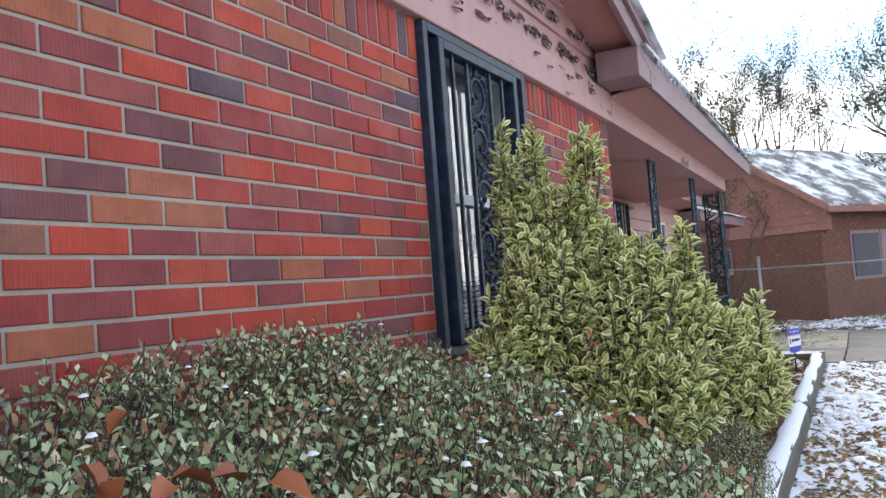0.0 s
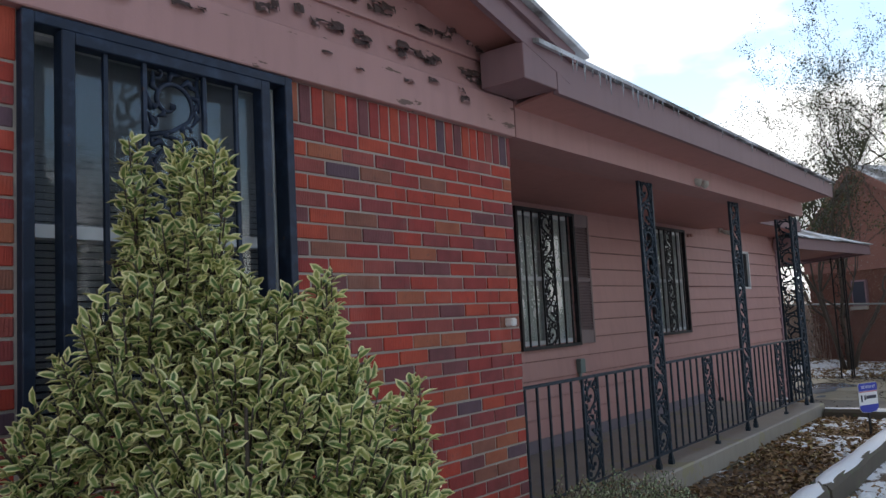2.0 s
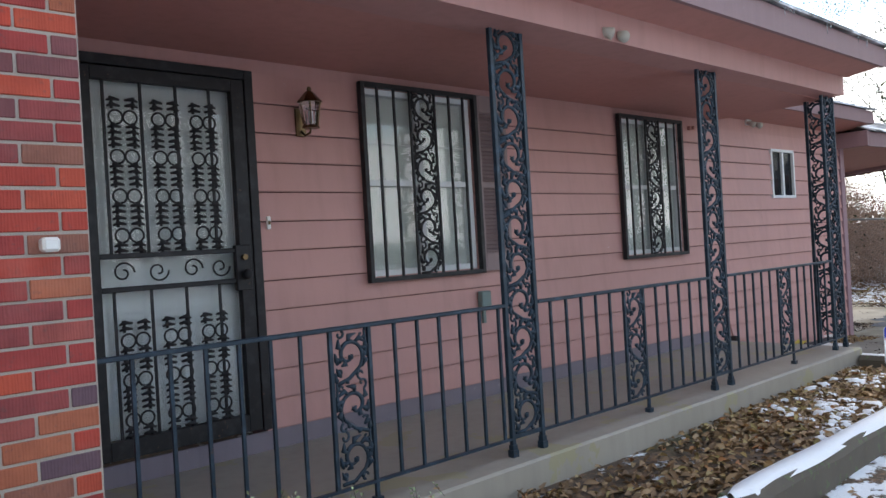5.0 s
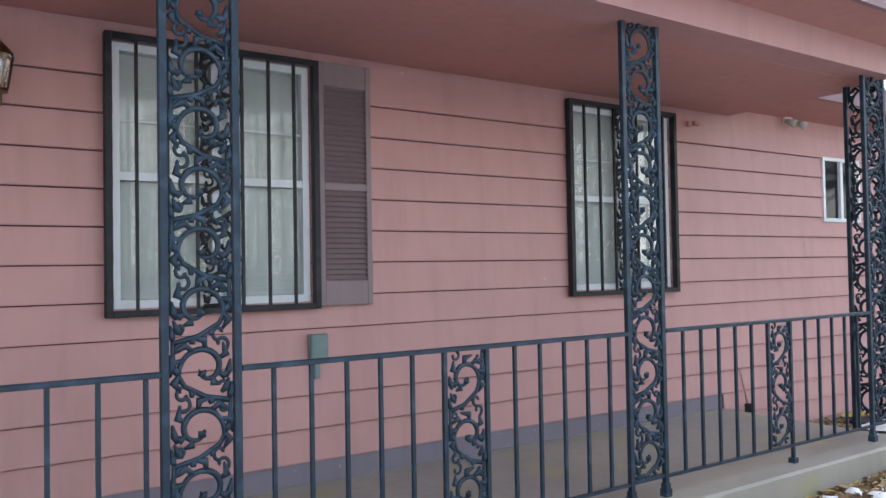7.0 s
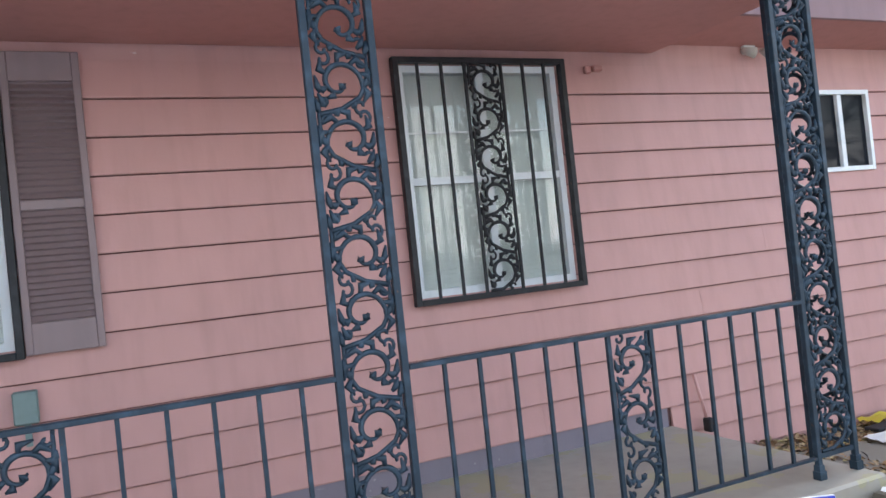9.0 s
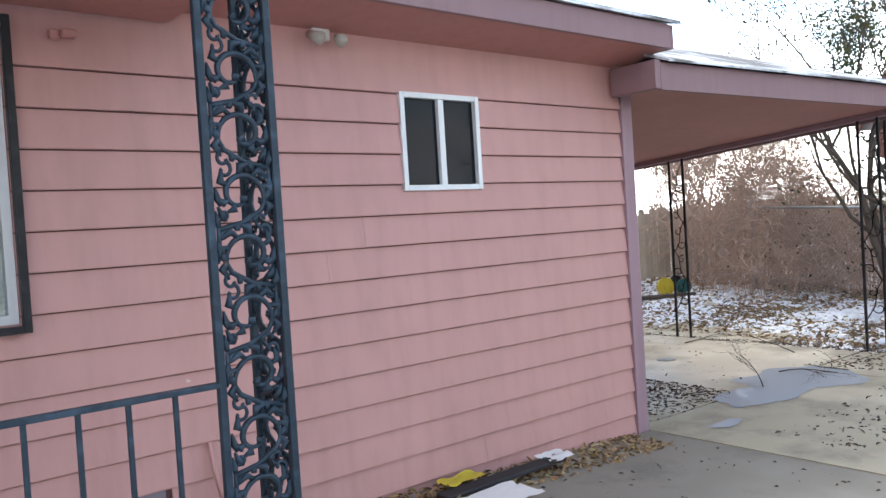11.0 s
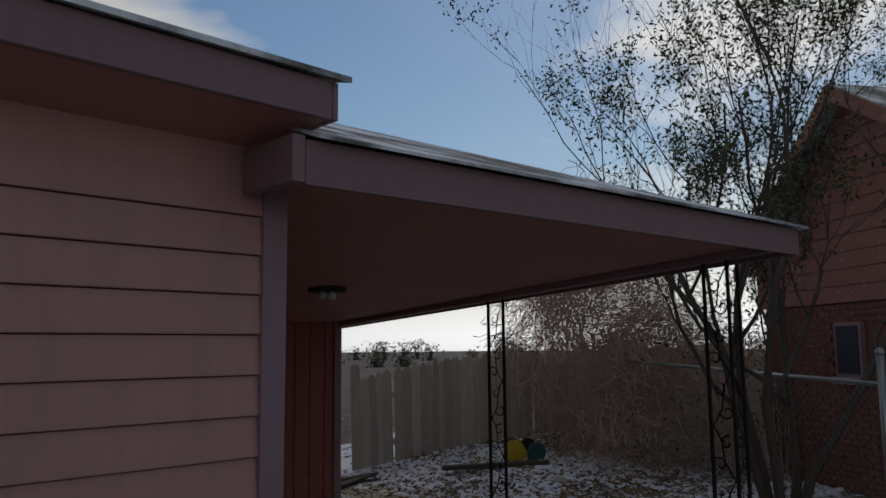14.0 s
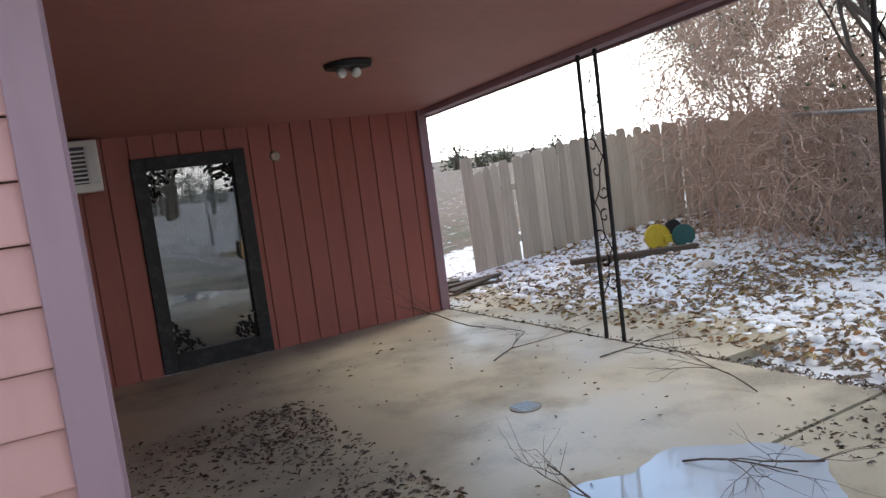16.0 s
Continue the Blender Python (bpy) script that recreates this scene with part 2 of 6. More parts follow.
M["blind"] = m
m, t, b = material("grey blind slats", 0.5)
b.inputs["Base Color"].default_value = (0.34, 0.37, 0.42, 1)
M["blind_grey"] = m
m, t, b = material("brass", 0.35, 1.0)
b.inputs["Base Color"].default_value = (0.16, 0.11, 0.06, 1)
M["brass"] = m
m, t, b = material("white plastic", 0.4)
b.inputs["Base Color"].default_value = (0.75, 0.75, 0.72, 1)
M["plastic"] = m
m, t, b = material("galvanised steel", 0.4, 0.8)
t.links.new(mix(t, noise_of(t, world_coords(t), 30, 3), (0.25, 0.27, 0.27), (0.42, 0.44, 0.44)), b.inputs["Base Color"])
M["steel"] = m


def plain(name, col, rough=0.5, metal=0.0):
    m, t, b = material(name, rough, metal)
    t.links.new(mix(t, noise_of(t, world_coords(t), 25, 4), tuple(x * 0.85 for x in col), tuple(min(1, x * 1.12) for x in col)), b.inputs["Base Color"])
    return m


M["blue"] = plain("blue sign print", (0.03, 0.05, 0.42), 0.4)
M["aged"] = plain("yellowed plastic", (0.42, 0.39, 0.34), 0.5)
# dark maroon for the sheathing: shade of the lap grooves put into colour
M["groove_shade"] = plain("dark sheathing, groove shade in its colour", (0.10, 0.045, 0.042), 0.9)
M["signwhite"] = plain("white sign board", (0.80, 0.82, 0.84), 0.4)
M["inner_grey"] = plain("grey inner door paint", (0.14, 0.16, 0.155), 0.5)
M["ink"] = plain("dark print", (0.02, 0.025, 0.05), 0.4)
M["red"] = plain("red print", (0.5, 0.03, 0.03), 0.4)
M["box"] = plain("grey-green electric box", (0.16, 0.22, 0.21), 0.5)
M["yellow"] = plain("yellow plastic", (0.55, 0.42, 0.03), 0.5)
M["teal"] = plain("teal plastic", (0.02, 0.10, 0.10), 0.5)
M["rubber"] = plain("black rubber", (0.015, 0.015, 0.017), 0.7)


def wood(name, a, bcol, axis=(12, 12, 0.8)):
    m, t, b = material(name, 0.85)
    oi = t.nodes.new("ShaderNodeObjectInfo").outputs["Random"]
    v = world_coords(t, axis)
    g = noise_of(t, v, 3.0, 6, 0.65)
    c = mix(t, g, a, bcol)
    c = mix(t, ramp(t, oi, [(0, G0), (1, (0.60, 0.60, 0.60))]), c, tuple(x * 0.7 for x in a))
    t.links.new(c, b.inputs["Base Color"])
    bump(t, b, g, 0.6, 0.008)
    return m


M["fence"] = wood("weathered grey fence wood", (0.36, 0.31, 0.24), (0.80, 0.73, 0.62))
M["bark"] = wood("grey brown bark", (0.045, 0.035, 0.028), (0.16, 0.125, 0.10), (6, 6, 2))
M["twig"] = wood("pale dry vine stems", (0.42, 0.28, 0.21), (0.76, 0.60, 0.49), (9, 9, 9))
M["lumber"] = wood("old dark lumber", (0.06, 0.045, 0.035), (0.20, 0.15, 0.11), (2, 2, 9))


def leaf_material(name, stops, margin=None, rough=0.5, spec=0.4):
    """stops: colours by leaf; margin: the colour of the leaf's rim."""
    m, t, b = material(name, rough, 0, spec)
    r = t.nodes.new("ShaderNodeNewGeometry").outputs["Random Per Island"]
    c = ramp(t, r, stops)
    if margin:
        uv = t.nodes.new("ShaderNodeTexCoord").outputs["UV"]
        s = t.nodes.new("ShaderNodeSeparateXYZ")
        t.links.new(uv, s.inputs[0])
        a = t.nodes.new("ShaderNodeMath")
        a.operation = "ADD"
        t.links.new(s.outputs[0], a.inputs[0])
        k = node(t, "ShaderNodeTexNoise", Scale=60.0, Detail=2.0)
        t.links.new(world_coords(t), k.inputs["Vector"])
        sc = t.nodes.new("ShaderNodeMath")
        sc.operation = "MULTIPLY"
        sc.inputs[1].default_value = 0.5
        t.links.new(k.outputs["Fac"], sc.inputs[0])
        t.links.new(sc.outputs[0], a.inputs[1])
        c = mix(t, ramp(t, a.outputs[0], [(0.62, G0), (0.98, G1)]), c, margin)
    t.links.new(c, b.inputs["Base Color"])
    b.inputs["Subsurface Weight"].default_value = 0.0
    return m


M["variegated"] = leaf_material("variegated leaves", [(0, (0.09, 0.17, 0.045)), (0.5, (0.20, 0.30, 0.080)), (1, (0.40, 0.43, 0.13))], (0.86, 0.82, 0.42))
M["hedge"] = leaf_material("small dark hedge leaves", [(0, (0.14, 0.20, 0.085)), (0.30, (0.30, 0.40, 0.20)), (0.60, (0.50, 0.58, 0.34)), (0.80, (0.74, 0.76, 0.55)), (0.86, (0.34, 0.22, 0.10)), (1, (0.36, 0.17, 0.10))])
M["dead"] = leaf_material("dead brown leaves", [(0, (0.14, 0.085, 0.045)), (0.4, (0.28, 0.18, 0.10)), (0.75, (0.42, 0.29, 0.16)), (0.9, (0.36, 0.30, 0.12)), (1, (0.40, 0.17, 0.07))], None, 0.7)
M["wet_dead"] = leaf_material("wet black-brown leaves", [(0, (0.03, 0.02, 0.014)), (0.6, (0.075, 0.045, 0.03)), (1, (0.13, 0.08, 0.05))], None, 0.4)
M["oak"] = leaf_material("rust oak leaves", [(0, (0.22, 0.06, 0.025)), (1, (0.36, 0.12, 0.05))], None, 0.6)
M["tree_leaf"] = leaf_material("dull evergreen leaves", [(0, (0.02, 0.032, 0.014)), (0.6, (0.045, 0.065, 0.022)), (1, (0.14, 0.12, 0.03))])
M["far_leaf"] = leaf_material("far foliage", [(0, (0.05, 0.06, 0.035)), (1, (0.12, 0.12, 0.07))])
M["grass"] = leaf_material("pale winter grass", [(0, (0.10, 0.12, 0.04)), (0.5, (0.28, 0.24, 0.11)), (1, (0.38, 0.31, 0.17))])

# ---- helpers for shapes ----
def mesh_of(name, verts, faces, mat, smooth=False, uvs=None):
    me = bpy.data.meshes.new(name)
    me.from_pydata([tuple(p) for p in verts], [], faces)
    for x in (mat if isinstance(mat, list) else [mat]):
        me.materials.append(x)
    if uvs is not None:
        layer = me.uv_layers.new(name="UVMap")
        layer.data.foreach_set("uv", np.asarray(uvs, dtype=np.float32).ravel())
    if smooth:
        me.polygons.foreach_set("use_smooth", [True] * len(me.polygons))
    me.update()
    return me


def thing(name, label, category, loc=(0, 0, 0), rz=0, group="", kind=""):
    e = new(name)
    e.matrix_basis = pose(*loc, 0, 0, rz)
    return tagged(e, label, category, group, kind)


def part(name, bm, mat, parent=None, label="", kind="", smooth=False):
    """Links a bmesh (or a ready mesh) as one object under a thing."""
    if isinstance(bm, bmesh.types.BMesh):
        me = bpy.data.meshes.new(name)
        bmesh.ops.recalc_face_normals(bm, faces=bm.faces)
        bm.to_mesh(me)
        bm.free()
        me.materials.append(mat)
        if smooth:
            me.polygons.foreach_set("use_smooth", [True] * len(me.polygons))
    else:
        me = bm
    ob = new(name, me)
    ob.parent = parent
    return tagged(ob, label, "", "", kind)


def box(bm, x0, x1, y0, y1, z0, z1, bevel=0.0):
    r = bmesh.ops.create_cube(bm, size=1.0, matrix=Matrix.Translation(((x0 + x1) / 2, (y0 + y1) / 2, (z0 + z1) / 2)) @ Matrix.Diagonal((abs(x1 - x0), abs(y1 - y0), abs(z1 - z0), 1)))
    if bevel:
        es = list({e for vv in r["verts"] for e in vv.link_edges})
        bmesh.ops.bevel(bm, geom=es, offset=bevel, segments=1, affect="EDGES", profile=0.5)
    return bm


def boxes(*rows, bevel=0.0):
    bm = bmesh.new()
    for r in rows:
        box(bm, *r, bevel=bevel)
    return bm


def prism(pts, axis, a, b):
    """A solid with the outline pts (in the two other axes, in order) between a and b along the axis."""
    bm = bmesh.new()
    put3 = {"x": lambda u, v, w: (w, u, v), "y": lambda u, v, w: (u, w, v), "z": lambda u, v, w: (u, v, w)}[axis]
    lo = [bm.verts.new(put3(u, v, a)) for u, v in pts]
    hi = [bm.verts.new(put3(u, v, b)) for u, v in pts]
    bm.faces.new(lo)
    bm.faces.new(hi[::-1])
    n = len(pts)
    for i in range(n):
        bm.faces.new((lo[i], lo[(i + 1) % n], hi[(i + 1) % n], hi[i]))
    return bm


def tubes(paths, sides=5):
    """One lot of verts and faces for many tubes; a path is (points, radii or one radius)."""
    V, F = [], []
    for pts, rad in paths:
        pts = np.asarray(pts, float)
        n = len(pts)
        if n < 2:
            continue
        rad = np.full(n, rad) if np.isscalar(rad) else np.asarray(rad, float)
        tan = np.gradient(pts, axis=0)
        tan /= np.linalg.norm(tan, axis=1)[:, None] + 1e-9
        up = np.array([0, 0, 1.0]) if abs(tan[0][2]) < 0.9 else np.array([1.0, 0, 0])
        base = len(V)
        for i in range(n):
            u = np.cross(tan[i], up)
            if np.linalg.norm(u) < 1e-4:
                u = np.array([1.0, 0, 0])
            u /= np.linalg.norm(u)
            w = np.cross(u, tan[i])
            up = w
            for k in range(sides):
                a = 2 * math.pi * k / sides
                V.append(pts[i] + rad[i] * (math.cos(a) * u + math.sin(a) * w))
        for i in range(n - 1):
            for k in range(sides):
                a, b2 = base + i * sides + k, base + i * sides + (k + 1) % sides
                F.append((a, b2, b2 + sides, a + sides))
        F.append(tuple(base + k for k in range(sides))[::-1])
        F.append(tuple(base + (n - 1) * sides + k for k in range(sides)))
    return V, F


def tube_mesh(name, paths, mat, sides=5, smooth=True):
    V, F = tubes(paths, sides)
    return mesh_of(name, V, F, mat, smooth)


def leaf_cloud(name, P, D, N, L, W, mat, round_=True, fold=0.25, curl=0.0):
    """Many small leaves in one mesh: places P, axes D, upper sides N, lengths L and widths W."""
    P, D, N = (np.asarray(a, float) for a in (P, D, N))
    n = len(P)
    L = np.broadcast_to(L, n)[:, None]
    W = np.broadcast_to(W, n)[:, None]
    D = D / (np.linalg.norm(D, axis=1)[:, None] + 1e-9)
    S = np.cross(D, N)
    S /= np.linalg.norm(S, axis=1)[:, None] + 1e-9
    U = np.cross(S, D)
    h = W * fold
    if round_:
        rows = [P, P + D * L * .33 - S * W * .42 + U * h, P + D * L * .33, P + D * L * .33 + S * W * .42 + U * h,
                P + D * L * .70 - S * W * .40 + U * (h - curl * L * .5), P + D * L * .70 - U * curl * L * .5, P + D * L * .70 + S * W * .40 + U * (h - curl * L * .5), P + D * L - U * curl * L]
        tri = [(0, 2, 1), (0, 3, 2), (1, 2, 5, 4), (2, 3, 6, 5), (4, 5, 7), (5, 6, 7)]
        uvv = [0.2, 1, 0, 1, 1, 0, 1, 1]
    else:
        rows = [P, P + D * L * .5 - S * W * .5 + U * h, P + D * L * .5 + S * W * .5 + U * h, P + D * L]
        tri = [(0, 2, 1), (1, 2, 3)]
        uvv = [0.2, 1, 1, 1]
    k = len(rows)
    V = np.stack(rows, axis=1).reshape(-1, 3)
    me = bpy.data.meshes.new(name)
    nl = sum(len(f) for f in tri)
    me.vertices.add(len(V))
    me.vertices.foreach_set("co", V.astype(np.float32).ravel())
    one = np.array([i for f in tri for i in f])
    idx = (np.arange(n)[:, None] * k + one[None, :]).ravel()
    me.loops.add(len(idx))
    me.loops.foreach_set("vertex_index", idx.astype(np.int32))
    sizes = np.tile([len(f) for f in tri], n)
    starts = np.concatenate([[0], np.cumsum(sizes)[:-1]])
    me.polygons.add(len(sizes))
    me.polygons.foreach_set("loop_start", starts.astype(np.int32))
    me.update(calc_edges=True)
    uv = me.uv_layers.new(name="UVMap")
    u1 = np.array([uvv[i] for f in tri for i in f])
    uv.data.foreach_set("uv", np.stack([np.tile(u1, n), np.zeros(n * nl)], 1).astype(np.float32).ravel())
    me.materials.append(mat)
    me.validate()
    return me


rng = np.random.default_rng(5)


def rand_dirs(n, up=0.0, g=None):
    g = g or rng
    d = g.normal(size=(n, 3))
    d[:, 2] += up
    return d / np.linalg.norm(d, axis=1)[:, None]


# ---- the ground ----
def smooth(a, b, x):
    s = np.clip((x - a) / (b - a), 0, 1)
    return s * s * (3 - 2 * s)


def ground_z(x, y):
    x, y = np.asarray(x, float), np.asarray(y, float)
    z = 0.20 - 0.16 * smooth(11.0, 15.5, x)
    bed = smooth(0.40, 0.60, y) * (1 - smooth(10.9, 11.1, x))
    z = z + 0.07 * bed
    z = z + 0.28 * smooth(19.0, 23.0, x) * smooth(4.5, 8.0, y) + 0.06 * smooth(18.6, 20.5, x)
    return z


def drive(x, y):
    """1 where the concrete lies."""
    return ((x > 11.35) & (x < 18.9 - 0.12 * np.sin(y * 1.7)) & (y < 9.6)) | ((x >= 18.0) & (x < 19.3 + 0.25 * np.sin(y * 2.1)) & (y > 5.0) & (y < 9.0))


gx = np.unique(np.concatenate([np.linspace(-400, -6, 24), np.linspace(-6, 30, 181), np.linspace(30, 500, 40)]))
gy = np.unique(np.concatenate([np.linspace(-400, -8, 24), np.linspace(-8, 14, 111), np.linspace(14, 500, 40)]))
GX, GY = np.meshgrid(gx, gy, indexing="ij")
GZ = ground_z(GX, GY)
for i_, x_ in enumerate(gx):
    if -6 < x_ < 30:
        for j_, y_ in enumerate(gy):
            if -8 < y_ < 14:
                GZ[i_, j_] += 0.02 * noise.noise((x_ * 1.3, y_ * 1.3, 0))
nearby = drive(GX, GY)
GZ = np.where(nearby, GZ - 0.06, GZ)
gv = np.stack([GX, GY, GZ], -1).reshape(-1, 3)
ny = len(gy)
gf = [(i * ny + j, (i + 1) * ny + j, (i + 1) * ny + j + 1, i * ny + j + 1) for i in range(len(gx) - 1) for j in range(ny - 1)]
gme = mesh_of("ground", gv, gf, M["ground"], True)
att = gme.attributes.new("snow", "FLOAT", "POINT")
X_, Y_ = GX.ravel(), GY.ravel()
amount = np.full(len(X_), 0.50)
amount = np.where((Y_ > 0.45) & (X_ < 11), 0.37, amount)
amount = np.where((X_ > 19) & (Y_ > 3.5), 0.56, amount)
amount = np.where((X_ < 11.3) & (X_ > 4) & (Y_ < 0.45), 0.54, amount)
amount = np.where((X_ > 14.0) & (Y_ < 2.0), 0.46, amount)
amount = np.where((Y_ > 10.5), 0.36, amount)
att.data.foreach_set("value", amount.astype(np.float32))
part("ground", gme, None, kind="structure")

slab = thing("driveway", "stained tan concrete driveway and carport slab with dark joints", "driveway", kind="structure")
CELLS = [(11.37, 14.50, -9.0, -3.2), (11.37, 14.50, -3.17, 0.2), (11.37, 14.50, 0.23, 2.64), (14.53, 18.30, -9.0, -3.2), (14.53, 18.30, -3.17, 0.2), (14.53, 18.30, 0.23, 2.78),
         (14.53, 18.30, 2.81, 7.36), (14.53, 18.30, 8.0, 10.2), (18.33, 19.2, 3.9, 8.4)]
for x0, x1, y0, y1 in CELLS:
    nx_, ny_ = 8, 8
    vs, fs = [], []
    for i in range(nx_ + 1):
        for j in range(ny_ + 1):
            px, py = x0 + (x1 - x0) * i / nx_, y0 + (y1 - y0) * j / ny_
            if x0 > 18.32 and i == nx_:
                px += 0.28 * noise.noise((py * 0.8, 3.1, 0)) - 0.02
            vs.append((px, py, float(ground_z(px, py)) + 0.012))
    for i in range(nx_):
        for j in range(ny_):
            a = i * (ny_ + 1) + j
            fs.append((a, a + ny_ + 1, a + ny_ + 2, a + 1))
    rim = [i * (ny_ + 1) for i in range(nx_ + 1)] + [nx_ * (ny_ + 1) + j for j in range(1, ny_ + 1)] + [i * (ny_ + 1) + ny_ for i in range(nx_ - 1, -1, -1)] + [j for j in range(ny_ - 1, 0, -1)]
    off = len(vs)
    vs += [(vs[k][0], vs[k][1], vs[k][2] - 0.09) for k in rim]
    nr = len(rim)
    fs += [(rim[k], off + k, off + (k + 1) % nr, rim[(k + 1) % nr]) for k in range(nr)]
    part("slab", mesh_of("slab", vs, fs, M["wet_concrete" if x1 < 14.6 or y1 < 2.7 else "concrete"]), None, slab)

# ---- the brick front ----
BY = 1.30
brick_wall = thing("wall_brick", "red and purple brick front wall with grey mortar", "wall", kind="structure")
WX0, WX1, WZ0, WZ1 = 2.46, 3.44, 1.275, 2.50
part("masonry", boxes((-2.5, WX0, BY + .005, BY + .2, .1, 2.56), (WX1, 4.94, BY + .005, BY + .2, .1, 2.56), (WX0, WX1, BY + .005, BY + .2, .1, WZ0), (4.74, 4.94, BY + .2, 2.7, .1, 2.56)), M["mortar"], brick_wall)
CO, BL, JT = 0.0645, 0.1905, 0.0095
SOLDIER0 = 2.350


def brick_bm(w, d, h):
    bm = boxes((0, w, 0, d, 0, h), bevel=0.0025)
    return bm


def shared_brick(w, h):
    bm = brick_bm(w, 0.05, h)
    me = bpy.data.meshes.new("brick")
    bmesh.ops.recalc_face_normals(bm, faces=bm.faces)
    bm.to_mesh(me)
    bm.free()
    me.materials.append(M["brick"])
    return me


BRICKS = []
row = 0
z = SOLDIER0 - CO
while z > 0.12:
    x = -15 * BL + (.097 if row % 2 else .002) + JT / 2
    while x < 4.94:
        a, b2 = max(x, -2.5), min(x + BL, 4.945)
        spans = [(a, b2)]
        if WZ0 - 0.075 < z + CO / 2 < WZ1 and b2 > WX0 and a < WX1:
            spans = [(a, min(b2, WX0 + .0)), (max(a, WX1), b2)]
        for s0, s1 in spans:
            if s1 - s0 > 0.03:
                BRICKS.append((s0, s1 - JT, z))
        x += BL
    z -= CO
    row += 1

# ---- main siding walls, with openings ----
SY = 2.70
HOLES = [(5.32, 6.27, 0.0, 2.47), (7.04, 7.96, 1.31, 2.47), (9.71, 10.63, 1.31, 2.47), (12.53, 13.08, 1.80, 2.32)]
X0, X1 = 4.94, 14.51


def spans_free(z0, z1, holes, x0, x1):
    out = [(x0, x1)]
    for h0, h1, hz0, hz1 in holes:
        if z1 > hz0 + 0.01 and z0 < hz1 - 0.01:
            nxt = []
            for a, b2 in out:
                if h1 <= a or h0 >= b2:
                    nxt.append((a, b2))
                else:
                    if h0 > a:
                        nxt.append((a, h0))
                    if h1 < b2:
                        nxt.append((h1, b2))
            out = nxt
    return out


wall_main = thing("wall_siding", "pink painted lap siding wall with thin dark shadow lines", "wall", kind="structure")
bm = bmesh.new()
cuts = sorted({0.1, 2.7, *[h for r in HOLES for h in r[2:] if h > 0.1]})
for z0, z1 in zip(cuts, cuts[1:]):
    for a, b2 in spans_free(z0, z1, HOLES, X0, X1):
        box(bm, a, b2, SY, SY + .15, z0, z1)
# shows only in the grooves, where it paints the shadow lines
part("sheathing", bm, M["groove_shade"], wall_main, "dark sheathing, groove shade in its colour")
LAP, LZ = 0.1625, 0.040
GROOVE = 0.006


def board(a, b2, z0, lo, hi):
    """A lap board whose course begins at z0, cut to the heights lo to hi."""
    top = z0 + LAP + .012

    def face(z):
        return SY - .005 - .021 * max(0.0, top - z) / (top - z0)
    part("siding_board", prism([(SY, lo), (face(lo) + (.002 if lo == z0 else 0), lo), (face(lo + .006), lo + .006), (face(hi), hi), (SY, hi)], "x", a, b2), M["siding"], wall_main)


k = 0
zz = LZ
while zz < 2.40:
    left = X0 if zz > 0.50 else 11.17
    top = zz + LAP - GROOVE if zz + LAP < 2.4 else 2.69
    level = sorted({zz, top, *[h for r in HOLES for h in r[2:] if zz + .008 < h < top - .008]})
    for lo, hi in zip(level, level[1:]):
        for a, b2 in spans_free(lo, hi, HOLES, left, X1 - .09):
            g = random.Random(k * 7 + int(a * 10))
            cut = [a, a + (b2 - a) * g.uniform(.35, .65), b2] if b2 - a > 3.0 and len(level) == 2 else [a, b2]
            for c0, c1 in zip(cut, cut[1:]):
                board(c0 + (.0012 if c0 > a else 0), c1, zz, lo, hi)
    zz += LAP
    k += 1
part("foundation_strip", boxes((X0, 11.14, SY - .014, SY, .42, .525)), M["foundation"], wall_main, "grey painted foundation strip")
part("corner_board", boxes((14.405, 14.52, SY - .038, SY - .001, .06, 2.50), (14.50, 14.535, SY - .001, SY + .12, .06, 2.50), bevel=.003), M["corner"], wall_main, "mauve corner board")

# side and back walls of the house, and the carport's panelled wall
wall_side = thing("wall_side", "dark red painted side wall under the carport", "wall", kind="structure")
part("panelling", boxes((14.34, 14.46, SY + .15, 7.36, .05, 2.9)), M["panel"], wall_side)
wall_back = thing("wall_carport", "dark red vertical panel wall with narrow grooves", "wall", kind="structure")
PY = 7.36
DX0, DX1, DZ1 = 15.47, 16.44, 1.90
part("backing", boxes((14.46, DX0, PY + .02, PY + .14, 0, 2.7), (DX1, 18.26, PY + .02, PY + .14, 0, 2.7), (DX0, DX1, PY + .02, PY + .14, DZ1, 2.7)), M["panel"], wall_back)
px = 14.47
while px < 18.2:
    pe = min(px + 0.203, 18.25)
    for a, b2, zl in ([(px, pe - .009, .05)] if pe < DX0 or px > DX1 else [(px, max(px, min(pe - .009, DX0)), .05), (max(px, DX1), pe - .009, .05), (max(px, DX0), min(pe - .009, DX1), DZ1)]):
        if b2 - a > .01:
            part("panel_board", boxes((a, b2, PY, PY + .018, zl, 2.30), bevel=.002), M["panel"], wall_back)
    px = pe
part("end_trim", boxes((18.24, 18.34, PY - .03, PY + .16, .05, 2.30), bevel=.003), M["corner"], wall_back, "dark mauve corner trim")
part("outer_wall", boxes((-2.5, -2.35, 1.5, 12, .1, 2.7), (-2.5, 14.46, 11.9, 12.05, .1, 2.7), (14.46, 18.26, 11.9, 12.05, .1, 2.7), (18.12, 18.26, PY + .14, 12, .1, 2.7)), M["siding"], wall_main)

# ---- porch ----
porch = thing("porch", "worn concrete porch slab with a low front step", "porch", kind="structure")
part("porch_slab", boxes((4.96, 11.17, 1.38, SY - .002, .12, .42), bevel=.012), M["porch"], porch)
ceil = tagged(new("ceiling", bpy.data.meshes.new("ceiling")), "pink painted porch ceiling", "ceiling", "", "structure")
